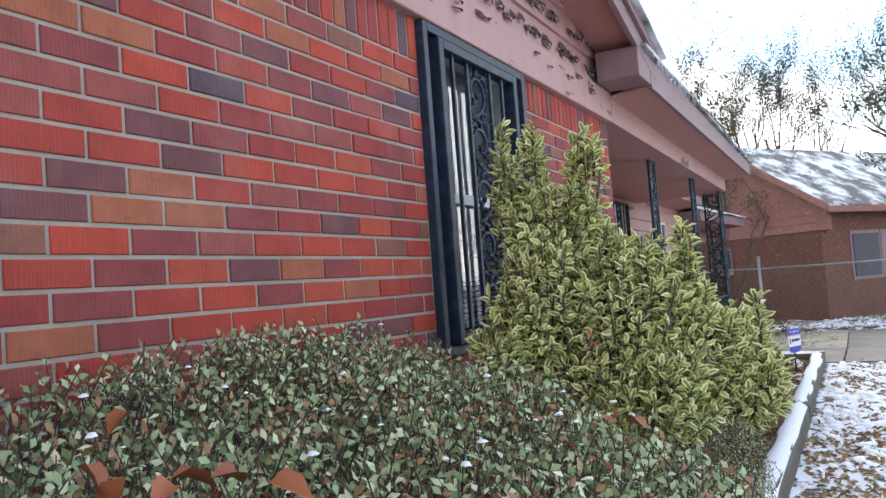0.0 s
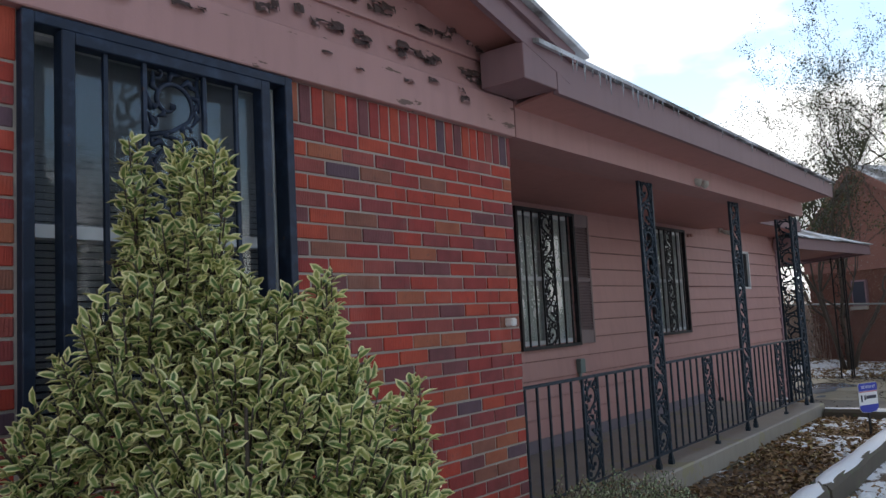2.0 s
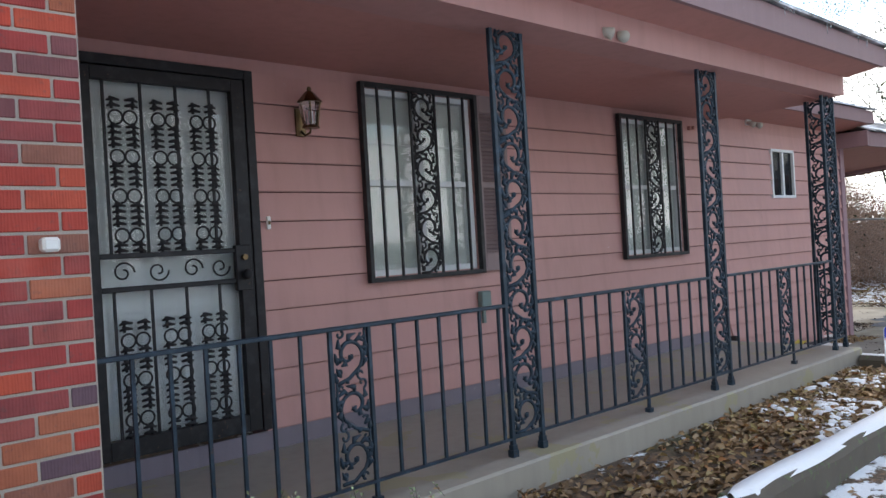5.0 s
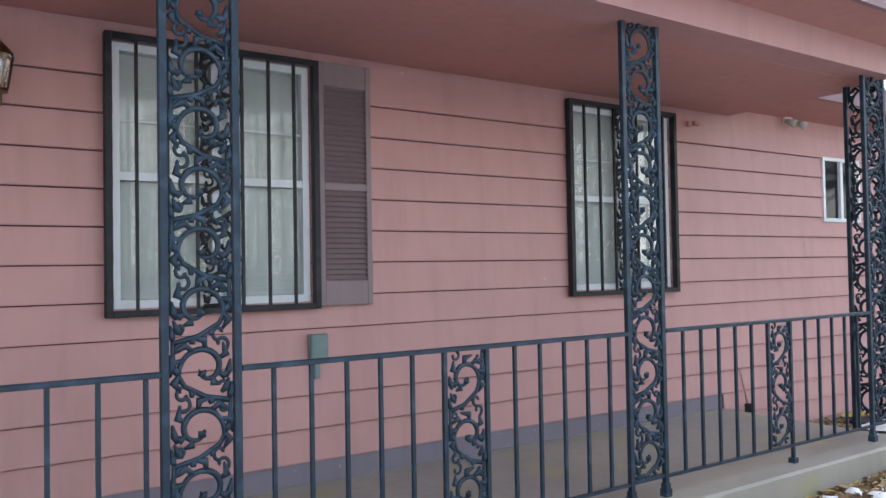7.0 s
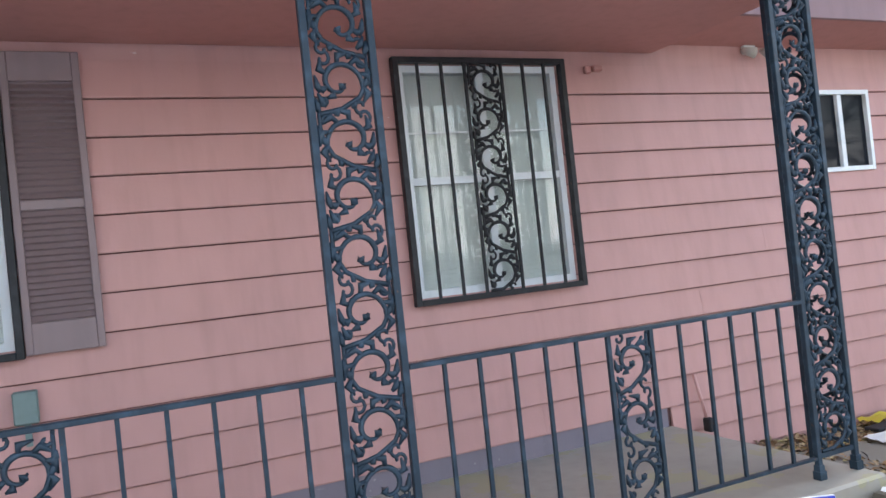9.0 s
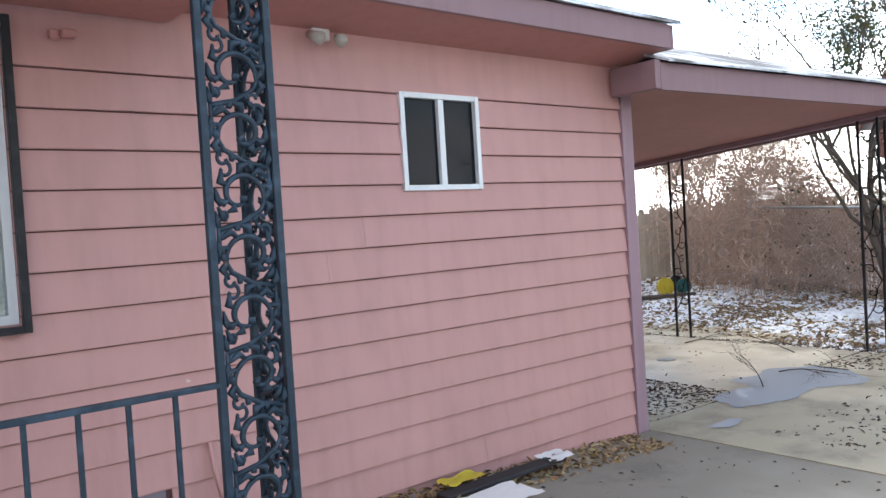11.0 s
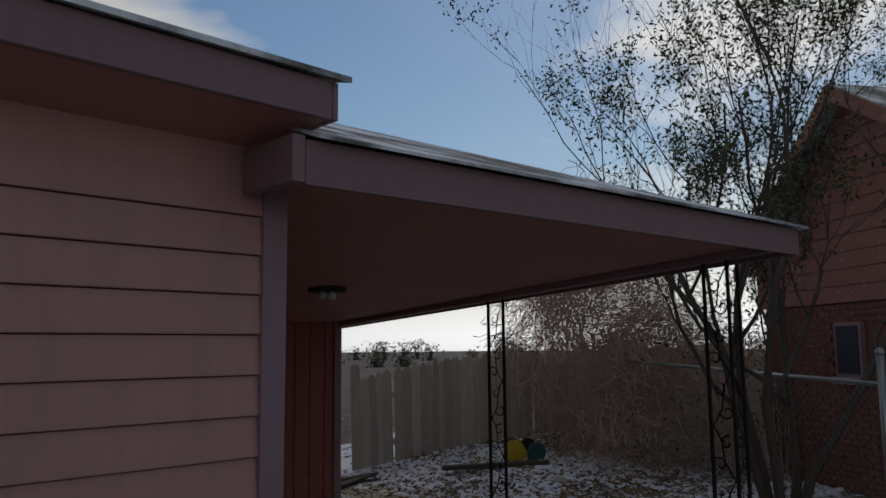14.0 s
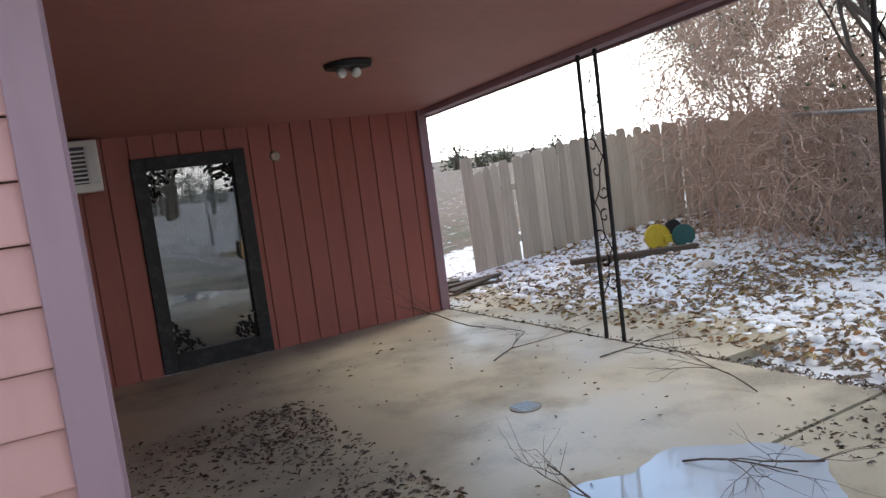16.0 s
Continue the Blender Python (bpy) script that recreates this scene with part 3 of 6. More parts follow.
bm = boxes((4.94, 11.29, 1.60, SY - .025, 2.545, 2.565))
bm.to_mesh(ceil.data)
bm.free()
ceil.data.materials.append(M["soffit"])

# ---- roofs ----
def hexa(bottom, top, mat):
    """A solid between a lower and an upper ring of four points."""
    return mesh_of("solid", bottom + top, [(3, 2, 1, 0), (4, 5, 6, 7), (0, 1, 5, 4), (1, 2, 6, 5), (2, 3, 7, 6), (3, 0, 4, 7)], mat)


roof_main = thing("roof_main", "low asphalt roof with mauve fascia, thin snow and icicles", "roof", kind="structure")
bv = [(4.96, 1.265, 2.505), (11.20, 1.44, 2.555), (11.20, 1.60, 2.555), (4.96, 1.60, 2.505)]
bv += [(a, b2, 2.78) for a, b2, _ in bv]
part("beam", mesh_of("beam", bv, [(0, 3, 2, 1), (4, 5, 6, 7), (0, 1, 5, 4), (1, 2, 6, 5), (2, 3, 7, 6), (3, 0, 4, 7)], M["frieze_plain"]), None, roof_main, "pink porch beam")
part("soffit", hexa([(4.97, 1.03, 2.70), (11.33, 1.16, 2.76), (11.33, 1.44, 2.72), (4.97, 1.30, 2.66)], [(4.97, 1.03, 2.715), (11.33, 1.16, 2.775), (11.33, 1.44, 2.735), (4.97, 1.30, 2.675)], M["soffit"]), None, roof_main)
part("fascia", hexa([(4.97, 1.00, 2.685), (11.335, 1.125, 2.745), (11.335, 1.155, 2.745), (4.97, 1.03, 2.685)], [(4.97, 1.00, 2.885), (11.335, 1.125, 2.90), (11.335, 1.155, 2.90), (4.97, 1.03, 2.885)], M["fascia"]), None, roof_main)
part("end_fascia", prism([(1.125, 2.745), (1.125, 2.90), (6.5, 4.35), (6.5, 4.19)], "x", 11.336, 11.362), M["fascia"], roof_main)
part("shingles", prism([(1.60, 3.045), (1.60, 3.062), (6.6, 4.41), (12.1, 2.92), (12.1, 2.89), (6.6, 4.37)], "x", 4.6, 11.39), M["roof"], roof_main)
part("eave_shingles", hexa([(4.75, .965, 2.888), (11.39, 1.09, 2.903), (11.39, 1.598, 3.044), (4.75, 1.598, 3.044)], [(4.75, .965, 2.912), (11.39, 1.09, 2.926), (11.39, 1.598, 3.062), (4.75, 1.598, 3.062)], M["roof"]), None, roof_main)
part("gable_end", prism([(1.45, 2.57), (1.45, 2.96), (6.6, 4.35), (11.9, 2.93), (11.9, 2.57)], "x", 11.21, 11.29), M["siding"], roof_main)
roof_low = thing("roof_low", "lower asphalt roof with mauve fascia", "roof", kind="structure")
part("soffit", prism([(2.32, 2.66), (SY, 2.60), (SY, 2.62), (2.32, 2.675)], "x", 11.29, 14.46), M["soffit"], roof_low)
part("fascia", boxes((11.36, 14.47, 2.285, 2.315, 2.655, 2.81), (14.472, 14.50, 2.285, 2.72, 2.655, 2.81), bevel=.003), M["fascia"], roof_low)
part("shingles", prism([(2.25, 2.812), (2.25, 2.835), (6.6, 4.0), (11.0, 2.84), (11.0, 2.81), (6.6, 3.97)], "x", 11.36, 14.54), M["roof"], roof_low)
part("gable_end", prism([(2.66, 2.60), (2.66, 2.88), (6.6, 3.94), (11.0, 2.80), (11.0, 2.6)], "x", 14.35, 14.45), M["siding"], roof_low)

# gable over the brick front
gable = thing("gable", "pink lap siding gable with curled peeling paint", "gable", kind="structure")
part("frieze_board", boxes((-2.5, 4.955, BY - .035, BY + .2, 2.505, 2.70), bevel=.004), M["frieze"], gable, "wide faded pink frieze board")
RX, RZ, SL, RIDGE = 5.10, 2.92, 0.27, 0.9
zz, k = 2.70, 0
while zz < 3.9:
    t1 = min(zz + .168, 4.0)
    xr = RX - (zz + .1 - RZ) / SL - .12 if zz > 2.8 else 4.92
    xl = 2 * RIDGE - xr
    if xr > xl:
        xl = max(xl, -2.5)
        part("gable_board", prism([(BY + .02, zz), (BY - .012, zz), (BY - .014, zz + .008), (BY + .008, t1 + .01), (BY + .02, t1 + .01)], "x", xl, xr), M["frieze"], gable)
    zz += .165
    k += 1
top = RZ + SL * (RX - RIDGE)
part("backing", prism([(-2.5, 2.56), (4.94, 2.56), (4.94, 2.95), (RIDGE, top - .1), (-2.5, 3.1)], "y", BY + .021, BY + .08), M["frieze"], gable)
for s in (1, -1):
    def f(x):
        return RIDGE + s * (x - RIDGE)
    part("rake_board", prism([(f(RX), RZ - .16), (f(RX), RZ), (RIDGE, top), (RIDGE, top - .16)], "y", 1.0, 1.03), M["fascia"], gable, "mauve rake board")
    part("rake_trim", prism([(f(RX + .03), RZ - .05), (f(RX + .03), RZ + .01), (RIDGE, top + .015), (RIDGE, top - .045)], "y", .975, .999), M["fascia"], gable)
    part("rake_soffit", prism([(f(RX), RZ - .10), (f(RX), RZ - .085), (RIDGE, top - .085), (RIDGE, top - .10)], "y", 1.031, BY + .02), M["soffit"], gable)
    part("shingles", prism([(f(RX + .12), RZ - .01), (f(RX + .12), RZ + .015), (RIDGE, top + .05), (RIDGE, top + .02)], "y", .94, 6.0), M["roof"], gable)
part("eave_return", boxes((4.66, 4.966, 1.002, BY - .04, 2.702, 2.885), bevel=.004), M["fascia"], gable)

# carport roof: the ceiling falls towards the back
cp_roof = thing("carport_roof", "low carport roof with mauve fascia and patchy snow", "roof", kind="structure")
CX1 = 18.45


def cz(y):
    return 2.465 - .077 * (y - 2.5)


part("carport_ceiling", hexa([(14.50, 2.345, cz(2.34)), (CX1 - .04, 2.11, cz(2.11)), (CX1 - .04, 7.9, cz(7.9)), (14.50, 7.9, cz(7.9))],
                                      [(14.50, 2.345, cz(2.34) + .02), (CX1 - .04, 2.11, cz(2.11) + .02), (CX1 - .04, 7.9, cz(7.9) + .02), (14.50, 7.9, cz(7.9) + .02)], M["soffit"]), None, cp_roof, "pink carport ceiling")
part("carport_beam", prism([(2.15, cz(2.15) - .055), (2.15, cz(2.15) - .003), (PY - .03, cz(PY) - .003), (PY - .03, cz(PY) - .055)], "x", 18.27, 18.40), M["corner"], cp_roof, "dark mauve carport beam")
part("fascia", hexa([(14.36, 2.30, 2.385), (CX1, 2.065, 2.405), (CX1, 2.095, 2.405), (14.36, 2.33, 2.385)],
                             [(14.36, 2.30, 2.560), (CX1, 2.065, 2.595), (CX1, 2.095, 2.595), (14.36, 2.33, 2.560)], M["fascia"]), None, cp_roof)
part("side_fascia", prism([(2.098, 2.41), (2.098, 2.595), (7.95, 2.20), (7.95, 1.985)], "x", CX1 - .035, CX1), M["fascia"], cp_roof)
part("end_box", boxes((14.30, 14.358, 2.30, 2.66, 2.39, 2.575), bevel=.003), M["fascia"], cp_roof)
vs = [(14.38, 2.25, 2.575), (CX1 + .06, 2.01, 2.61), (CX1 + .06, 8.1, 2.22), (14.38, 8.1, 2.9), (14.47, 5.0, 3.60), (14.47, 8.1, 3.6)]
vs += [(a, b2, c2 - .015) for a, b2, c2 in vs]
part("shingles", mesh_of("shingles", vs, [(0, 1, 4), (1, 2, 5, 4), (6, 10, 7), (7, 10, 11, 8), (0, 6, 7, 1), (1, 7, 8, 2), (0, 4, 10, 6), (2, 8, 11, 5)], M["roof"]), None, cp_roof)

# ---- ironwork ----
def spiral(cx, cz_, r0, r1, a0, a1, n=16):
    out = []
    for i in range(n):
        f = i / (n - 1)
        a, r = a0 + (a1 - a0) * f, r0 + (r1 - r0) * f
        out.append((cx + r * math.cos(a), 0, cz_ + r * math.sin(a)))
    return out


def scroll_unit(w, h, z0, s, rad):
    """One acanthus-like scroll that fills w by h; s is 1 or -1, the side it leans to."""
    P = []
    c0 = (0.05 * w * s, z0 + .50 * h)
    a0 = math.pi * (1.15 if s > 0 else -.15)
    big = spiral(c0[0], c0[1], .42 * w, .08 * w, a0, a0 - s * 6.2, 22)
    P.append((big, np.concatenate([np.linspace(rad * 1.2, rad * 1.7, 11), np.linspace(rad * 1.6, rad * .8, 11)])))
    P.append(([big[-1], (big[-1][0] + .03 * s * w, -.003, big[-1][2] + .02 * h), big[-3]], rad * 2.0))
    stem = [(-.44 * w * s, 0, z0 + 1.05 * h), (-.44 * w * s, 0, z0 + .8 * h), (-.42 * w * s, 0, z0 + .55 * h), (-.27 * w * s, 0, z0 + .25 * h), (.05 * w * s, 0, z0 + .05 * h), (.42 * w * s, 0, z0 - .04 * h)]
    P.append((stem, np.linspace(rad, rad * 1.5, 6)))
    for f, ln, an in ((.06, .26, .7), (.16, .30, .5), (.27, .32, .3), (.38, .30, .1), (.5, .26, -.2), (.62, .2, -.5), (.75, .16, -.8)):
        bx, _, bz = big[int(f * 21)]
        q = math.atan2(bz - c0[1], bx - c0[0]) + an * s
        mid = (bx + ln * .5 * w * math.cos(q), -.004, bz + ln * .5 * w * math.sin(q))
        P.append(([(bx, 0, bz), mid, (bx + ln * w * math.cos(q + .8 * s), 0, bz + ln * w * math.sin(q + .8 * s))], [rad * 1.2, rad * 2.1, rad * .6]))
    for cx, cz_, r, t0, tw in ((.30, .92, .14, -1.2, 4.9), (-.28, .10, .13, 1.8, 4.6), (.34, .20, .09, 2.6, -4.4), (-.34, .86, .08, .4, 4.4)):
        P.append((spiral(cx * w * s, z0 + cz_ * h, r * w, .03 * w, t0 * s, (t0 + tw) * s, 10), rad))
    for bx, bz, q, ln in ((-.40, .60, 2.4, .16), (-.34, .42, 2.2, .18), (-.18, .18, -1.2, .18), (.10, .04, -1.0, .18), (.38, .34, 1.2, .22), (.30, .10, .8, .2), (-.42, .98, 1.9, .2)):
        c, d = math.cos(q) * s, math.sin(q)
        P.append(([(bx * w * s, 0, z0 + bz * h), ((bx * s + ln * .5 * c) * w, -.003, z0 + bz * h + ln * .5 * w * d), ((bx * s + ln * c * .9) * w, 0, z0 + bz * h + ln * w * (d + .35))], [rad, rad * 1.9, rad * .6]))
    return P


def scroll_panel_mesh(w, z0, z1, unit, rad, mat):
    P, n = [], max(1, round((z1 - z0) / unit))
    h = (z1 - z0) / n
    for i in range(n):
        P += scroll_unit(w, h, z0 + i * h, 1 if i % 2 else -1, rad)
    for i, (pts, r) in enumerate(P):
        pts = [(min(max(p[0], -w * .47), w * .47), p[1], min(max(p[2], z0 + rad), z1 - rad)) for p in pts]
        P[i] = (pts, r)
    V, F = tubes(P, 5)
    V = [(p[0], p[1] * .9, p[2]) for p in V]
    return mesh_of("scrollwork", V, F, mat, True)


IR = M["iron"]
BAR = .012
RY = 1.50


def iron_post(x, y, z0, z1, w, side=0):
    """A flat cast post: two square bars, feet, and a long scroll panel between them."""
    e = thing("porch_post", "dark blue-green cast iron porch post with leafy scrollwork", "post", (x, y, 0), 0, "porch posts")
    for s in (-1, 1):
        cx = s * (w / 2 - BAR)
        part("post_bar", boxes((cx - BAR, cx + BAR, -BAR, BAR, z0, z1), bevel=.002), IR, e)
        part("foot", boxes((cx - .019, cx + .019, -.019, .019, z0, z0 + .035), (cx - .015, cx + .015, -.015, .015, z0 + .035, z0 + .06)), IR, e)
    part("cross_bar", boxes((-w / 2 + 2 * BAR, w / 2 - 2 * BAR, -.006, .006, z0 + .085, z0 + .105)), IR, e)
    part("scrollwork", scroll_panel_mesh(w - 4 * BAR, z0 + .105, z1 - .004, .19, .0064, IR), None, e)
    if side:
        sx = w / 2 - BAR
        part("side_bar", boxes((sx - BAR, sx + BAR, side - BAR, side + BAR, z0, z1), bevel=.002), IR, e)
        me = scroll_panel_mesh(side - 2 * BAR, z0 + .105, z1 - .004, .19, .0064, IR)
        me.transform(Matrix.Translation((sx, side / 2, 0)) @ Matrix.Rotation(radians(90), 4, "Z"))
        part("side_scrollwork", me, None, e)
    return e


PF, PT = .42, 2.545
P_X = (7.05, 9.02, 11.03)
PW = .245
p1 = iron_post(P_X[0], RY, PF, PT, PW)
copy_thing(p1, pose(P_X[1], RY, 0))
corner_post = iron_post(P_X[2], RY, PF, PT, PW, .22)
corner_post["label"] = "dark blue-green iron corner post of two scroll panels"

RAILT = 1.165
picket = boxes((-.0065, .0065, -.0065, .0065, .515, RAILT - .012))
pm = bpy.data.meshes.new("picket")
picket.to_mesh(pm)
picket.free()
pm.materials.append(IR)
small_panel = scroll_panel_mesh(.17, .525, RAILT - .012, .20, .0060, IR)


def rail_bay(x0, x1, off=0.0):
    e = thing("porch_railing", "dark blue-green iron railing with square pickets and a scroll panel", "railing", ((x0 + x1) / 2, RY, 0), 0, "porch railings")
    hw = (x1 - x0) / 2
    part("top_rail", boxes((-hw, hw, -.017, .017, RAILT - .012, RAILT + .004), bevel=.002), IR, e)
    part("bottom_rail", boxes((-hw, hw, -.009, .009, .503, .515)), IR, e)
    for s in (-1, 1):
        part("panel_bar", boxes((off + s * .097 - .008, off + s * .097 + .008, -.008, .008, .515, RAILT - .012)), IR, e)
        for i in range(int((hw - .17) / .13) + 2):
            f = .105 + .13 * (i + 1)
            if f + s * off > hw - .03:
                break
            ob = part("picket", pm, None, e)
            ob.location.x = s * f + off
    ob = part("scrollwork", small_panel, None, e)
    ob.location.x = off
    part("foot", boxes((off + .09, off + .106, -.008, .008, .43, .503), (off + .08, off + .116, -.018, .018, PF, .445)), IR, e)
    return e


for a, b2 in ((4.96, P_X[0] - PW / 2), (P_X[0] + PW / 2, P_X[1] - PW / 2), (P_X[1] + PW / 2, P_X[2] - PW / 2)):
    rail_bay(a, b2, .058 if a < 5 else 0)


def carport_post(x, y, along_x, label, gz):
    e = thing("carport_post", label, "post", (x, y, 0), 0, "carport posts")
    z1 = cz(y) - .055
    legs = [(0, 0), (0, .19)] + ([(.17, 0)] if along_x else [])
    for lx, ly in legs:
        part("leg", boxes((lx - .012, lx + .012, ly - .012, ly + .012, gz, z1), bevel=.002), M["black"], e)
    runs = [("y", .19)] + ([("x", .17)] if along_x else [])
    for ax, w in runs:
        P = []
        for i, zb in enumerate(np.linspace(gz + .45, z1 - .35, 5)):
            s = 1 if i % 2 else -1
            for sp in (spiral(.0 + .2 * w * s, zb, .34 * w, .07 * w, 0, s * 6, 14), spiral(-.12 * w * s, zb + .16, .30 * w, .06 * w, 2, 2 - s * 6, 14)):
                P.append((sp, .0062))
            P.append(([(-.45 * w * s, 0, zb - .12), (.0, 0, zb + .02), (.1 * w * s, 0, zb + .18), (.45 * w * s, 0, zb + .3)], .0065))
        V, F = tubes(P, 5)
        V = [(0, p[0] + w / 2, p[2]) for p in V] if ax == "y" else [(p[0] + w / 2, 0, p[2]) for p in V]
        part("scrollwork", mesh_of("scrollwork", V, F, M["black"], True), None, e)
    return e


carport_post(18.33, 4.80, False, "thin black iron carport post with small scrolls", .05)
carport_post(18.33, 2.56, True, "black iron corner carport post of three legs", .05)


# ---- windows ----
def barred_window(x, z0, z1, w, curtain):
    """A double window with blinds behind a black iron grille with one scroll panel."""
    e = thing("window_1", "white double-hung window behind a black iron security grille", "window", (x, SY, 0), 0, "porch windows", "structure")
    hw, zm = w / 2 - .035, z0 + (z1 - z0) * .50
    y0 = -.012
    part("window_frame", boxes((-hw, -hw + .035, y0, .06, z0 + .035, z1 - .03), (hw - .035, hw, y0, .06, z0 + .035, z1 - .03), (-hw + .035, hw - .035, y0, .06, z1 - .065, z1 - .03), (-hw + .035, hw - .035, y0, .06, z0 + .035, z0 + .07), (-.022, .022, y0 + .006, .06, z0 + .07, z1 - .065)), M["white"], e)
    for s in (-1, 1):
        a, b2 = (.022, hw - .035) if s > 0 else (-hw + .035, -.022)
        part("meeting_rail", boxes((a, b2, y0 + .004, .04, zm - .018, zm + .018)), M["white"], e)
        part("sash_bar", boxes((a, b2, .012, .03, zm + .24, zm + .250)), M["white"], e)
        part("pane", boxes((a, b2, .020, .024, z0 + .07, zm - .018)), M["glass"], e)
        part("pane", boxes((a, b2, .020, .024, zm + .018, z1 - .065)), M["glass"], e)
    bl = thing("window_blind", "off-white slatted blind, closed", "blind", (x, SY + .045, 0), 0, "window blinds")
    vs, fs = [], []
    zz = z0 + .05
    while zz < z1 - .04:
        q = len(vs)
        vs += [(-hw + .02, .012, zz), (hw - .02, .012, zz), (hw - .02, -.008, zz + .021), (-hw + .02, -.008, zz + .021)]
        fs.append((q, q + 1, q + 2, q + 3))
        zz += .0225
    part("slats", mesh_of("slats", vs, fs, M["blind"]), None, bl)
    part("backing", boxes((-hw + .01, hw - .01, .03, .035, z0, z1)), M["blind"], bl)
    g = thing("window_grille", "black iron security grille with a scroll panel in the middle", "grille", (x, SY - .055, 0), 0, "window grilles")
    H = w / 2
    part("grille_frame", boxes((-H, -H + .03, -.012, .03, z0, z1), (H - .03, H, -.012, .03, z0, z1), (-H + .03, H - .03, -.012, .03, z1 - .028, z1), (-H + .03, H - .03, -.012, .03, z0, z0 + .028), bevel=.002), M["black"], g)
    for s in (-1, 1):
        for f in (.105, .235, .365):
            part("bar", boxes((s * f - .0065, s * f + .0065, -.007, .007, z0 + .028, z1 - .028)), M["black"], g)
    part("scrollwork", scroll_panel_mesh(.19, z0 + .028, z1 - .028, .19, .0062, M["black"]), None, g)
    return e


barred_window(7.495, 1.275, 2.495, .99, True)
w2 = barred_window(10.165, 1.275, 2.495, .995, True)

e = thing("window_3", "small white framed sliding window with dark panes", "window", (12.805, SY, 0), 0, "", "structure")
part("window_frame", boxes((-.285, -.255, -.03, .05, 1.79, 2.325), (.255, .285, -.03, .05, 1.79, 2.325), (-.255, .255, -.03, .05, 2.295, 2.325), (-.255, .255, -.03, .05, 1.79, 1.82), (-.02, .02, -.026, .05, 1.82, 2.295), bevel=.002), M["white"], e)
for a, b2 in ((-.255, -.02), (.02, .255)):
    part("pane", boxes((a, b2, .0, .006, 1.82, 2.295)), M["dark_glass"], e)

# window in the brick front
e = thing("window_4", "tall window with blinds behind a navy steel security frame", "window", ((WX0 + WX1) / 2, BY, 0), 0, "", "structure")
hw = (WX1 - WX0) / 2
part("window_frame", boxes((-hw, -hw + .04, .05, .14, WZ0, WZ1), (hw - .04, hw, .05, .14, WZ0, WZ1), (-hw + .04, hw - .04, .05, .14, WZ1 - .04, WZ1), (-hw + .04, hw - .04, .05, .14, WZ0, WZ0 + .05), (-hw + .04, hw - .04, .06, .12, 1.86, 1.90)), M["white"], e)
for a, b2 in ((WZ0 + .05, 1.86), (1.90, WZ1 - .04)):
    part("pane", boxes((-hw + .04, hw - .04, .09, .094, a, b2)), M["glass"], e)
part("brick_sill", boxes((-hw, hw, -.02, .05, WZ0 - .03, WZ0 - .002)), M["brick"], e)
bl = thing("window_blind", "grey slatted blind behind the glass", "blind", ((WX0 + WX1) / 2, BY + .13, 0), 0, "window blinds")
vs, fs = [], []
zz = WZ0 + .03
while zz < WZ1 - .03:
    q = len(vs)
    vs += [(-hw + .05, .012, zz), (hw - .05, .012, zz), (hw - .05, -.008, zz + .016), (-hw + .05, -.008, zz + .016)]
    fs.append((q, q + 1, q + 2, q + 3))
    zz += .022
part("slats", mesh_of("slats", vs, fs, M["blind_grey"]), None, bl)
part("backing", boxes((-hw, hw, .04, .045, WZ0, WZ1)), M["ink"], bl)
g = thing("window_grille", "navy steel security grille with two frames and scrollwork", "grille", ((WX0 + WX1) / 2, BY, 0), 0, "window grilles")
part("outer_frame", boxes((-hw, -hw + .035, -.03, .045, WZ0, WZ1), (hw - .035, hw, -.03, .045, WZ0, WZ1), (-hw + .035, hw - .035, -.03, .045, WZ1 - .035, WZ1), (-hw + .035, hw - .035, -.03, .045, WZ0, WZ0 + .035), bevel=.003), M["navy"], g)
part("inner_frame", boxes((-hw + .11, -hw + .15, -.035, .02, WZ0 + .037, WZ1 - .037), (hw - .15, hw - .11, -.035, .02, WZ0 + .037, WZ1 - .037), (-hw + .15, hw - .15, -.035, .02, WZ1 - .075, WZ1 - .037), (-hw + .15, hw - .15, -.035, .02, WZ0 + .037, WZ0 + .075), bevel=.003), M["navy"], g)
for f in (-.24, -.11, .11, .24):
    part("bar", boxes((f - .007, f + .007, -.02, -.006, WZ0 + .075, WZ1 - .075)), M["navy"], g)
part("scrollwork", scroll_panel_mesh(.21, WZ0 + .075, WZ1 - .075, .2, .006, M["navy"]), None, g)

# ---- doors ----
e = thing("door_1", "black iron security door with leafy scrollwork over pale glass", "door", (5.795, SY, 0), 0, "", "structure")
D0, D1, H2 = .54, 2.475, .49
part("door_frame", boxes((-H2, -H2 + .05, -.05, .03, D0, D1), (H2 - .05, H2, -.05, .03, D0, D1), (-H2 + .05, H2 - .05, -.05, .03, D1 - .05, D1), bevel=.003), M["black"], e)
part("leaf_frame", boxes((-.435, -.36, -.045, 0, D0 + .01, D1 - .055), (.36, .435, -.045, 0, D0 + .01, D1 - .055), (-.36, .36, -.045, 0, D1 - .12, D1 - .055), (-.36, .36, -.045, 0, D0 + .01, D0 + .10), (-.36, .36, -.043, -.01, 1.50, 1.525), (-.36, .36, -.043, -.01, 1.34, 1.365), bevel=.003), M["black"], e)
part("pane", boxes((-.36, .36, .015, .02, D0 + .1, D1 - .12)), M["glass"], e)
part("inner_door", boxes((-.40, .40, .05, .09, D0, D1 - .03)), M["white"], e)
for f in (-.30, -.12, .06, .24):
    part("bar", boxes((f - .006, f + .006, -.034, -.022, D0 + .1, 1.34), (f - .006, f + .006, -.034, -.022, 1.525, D1 - .12)), M["black"], e)
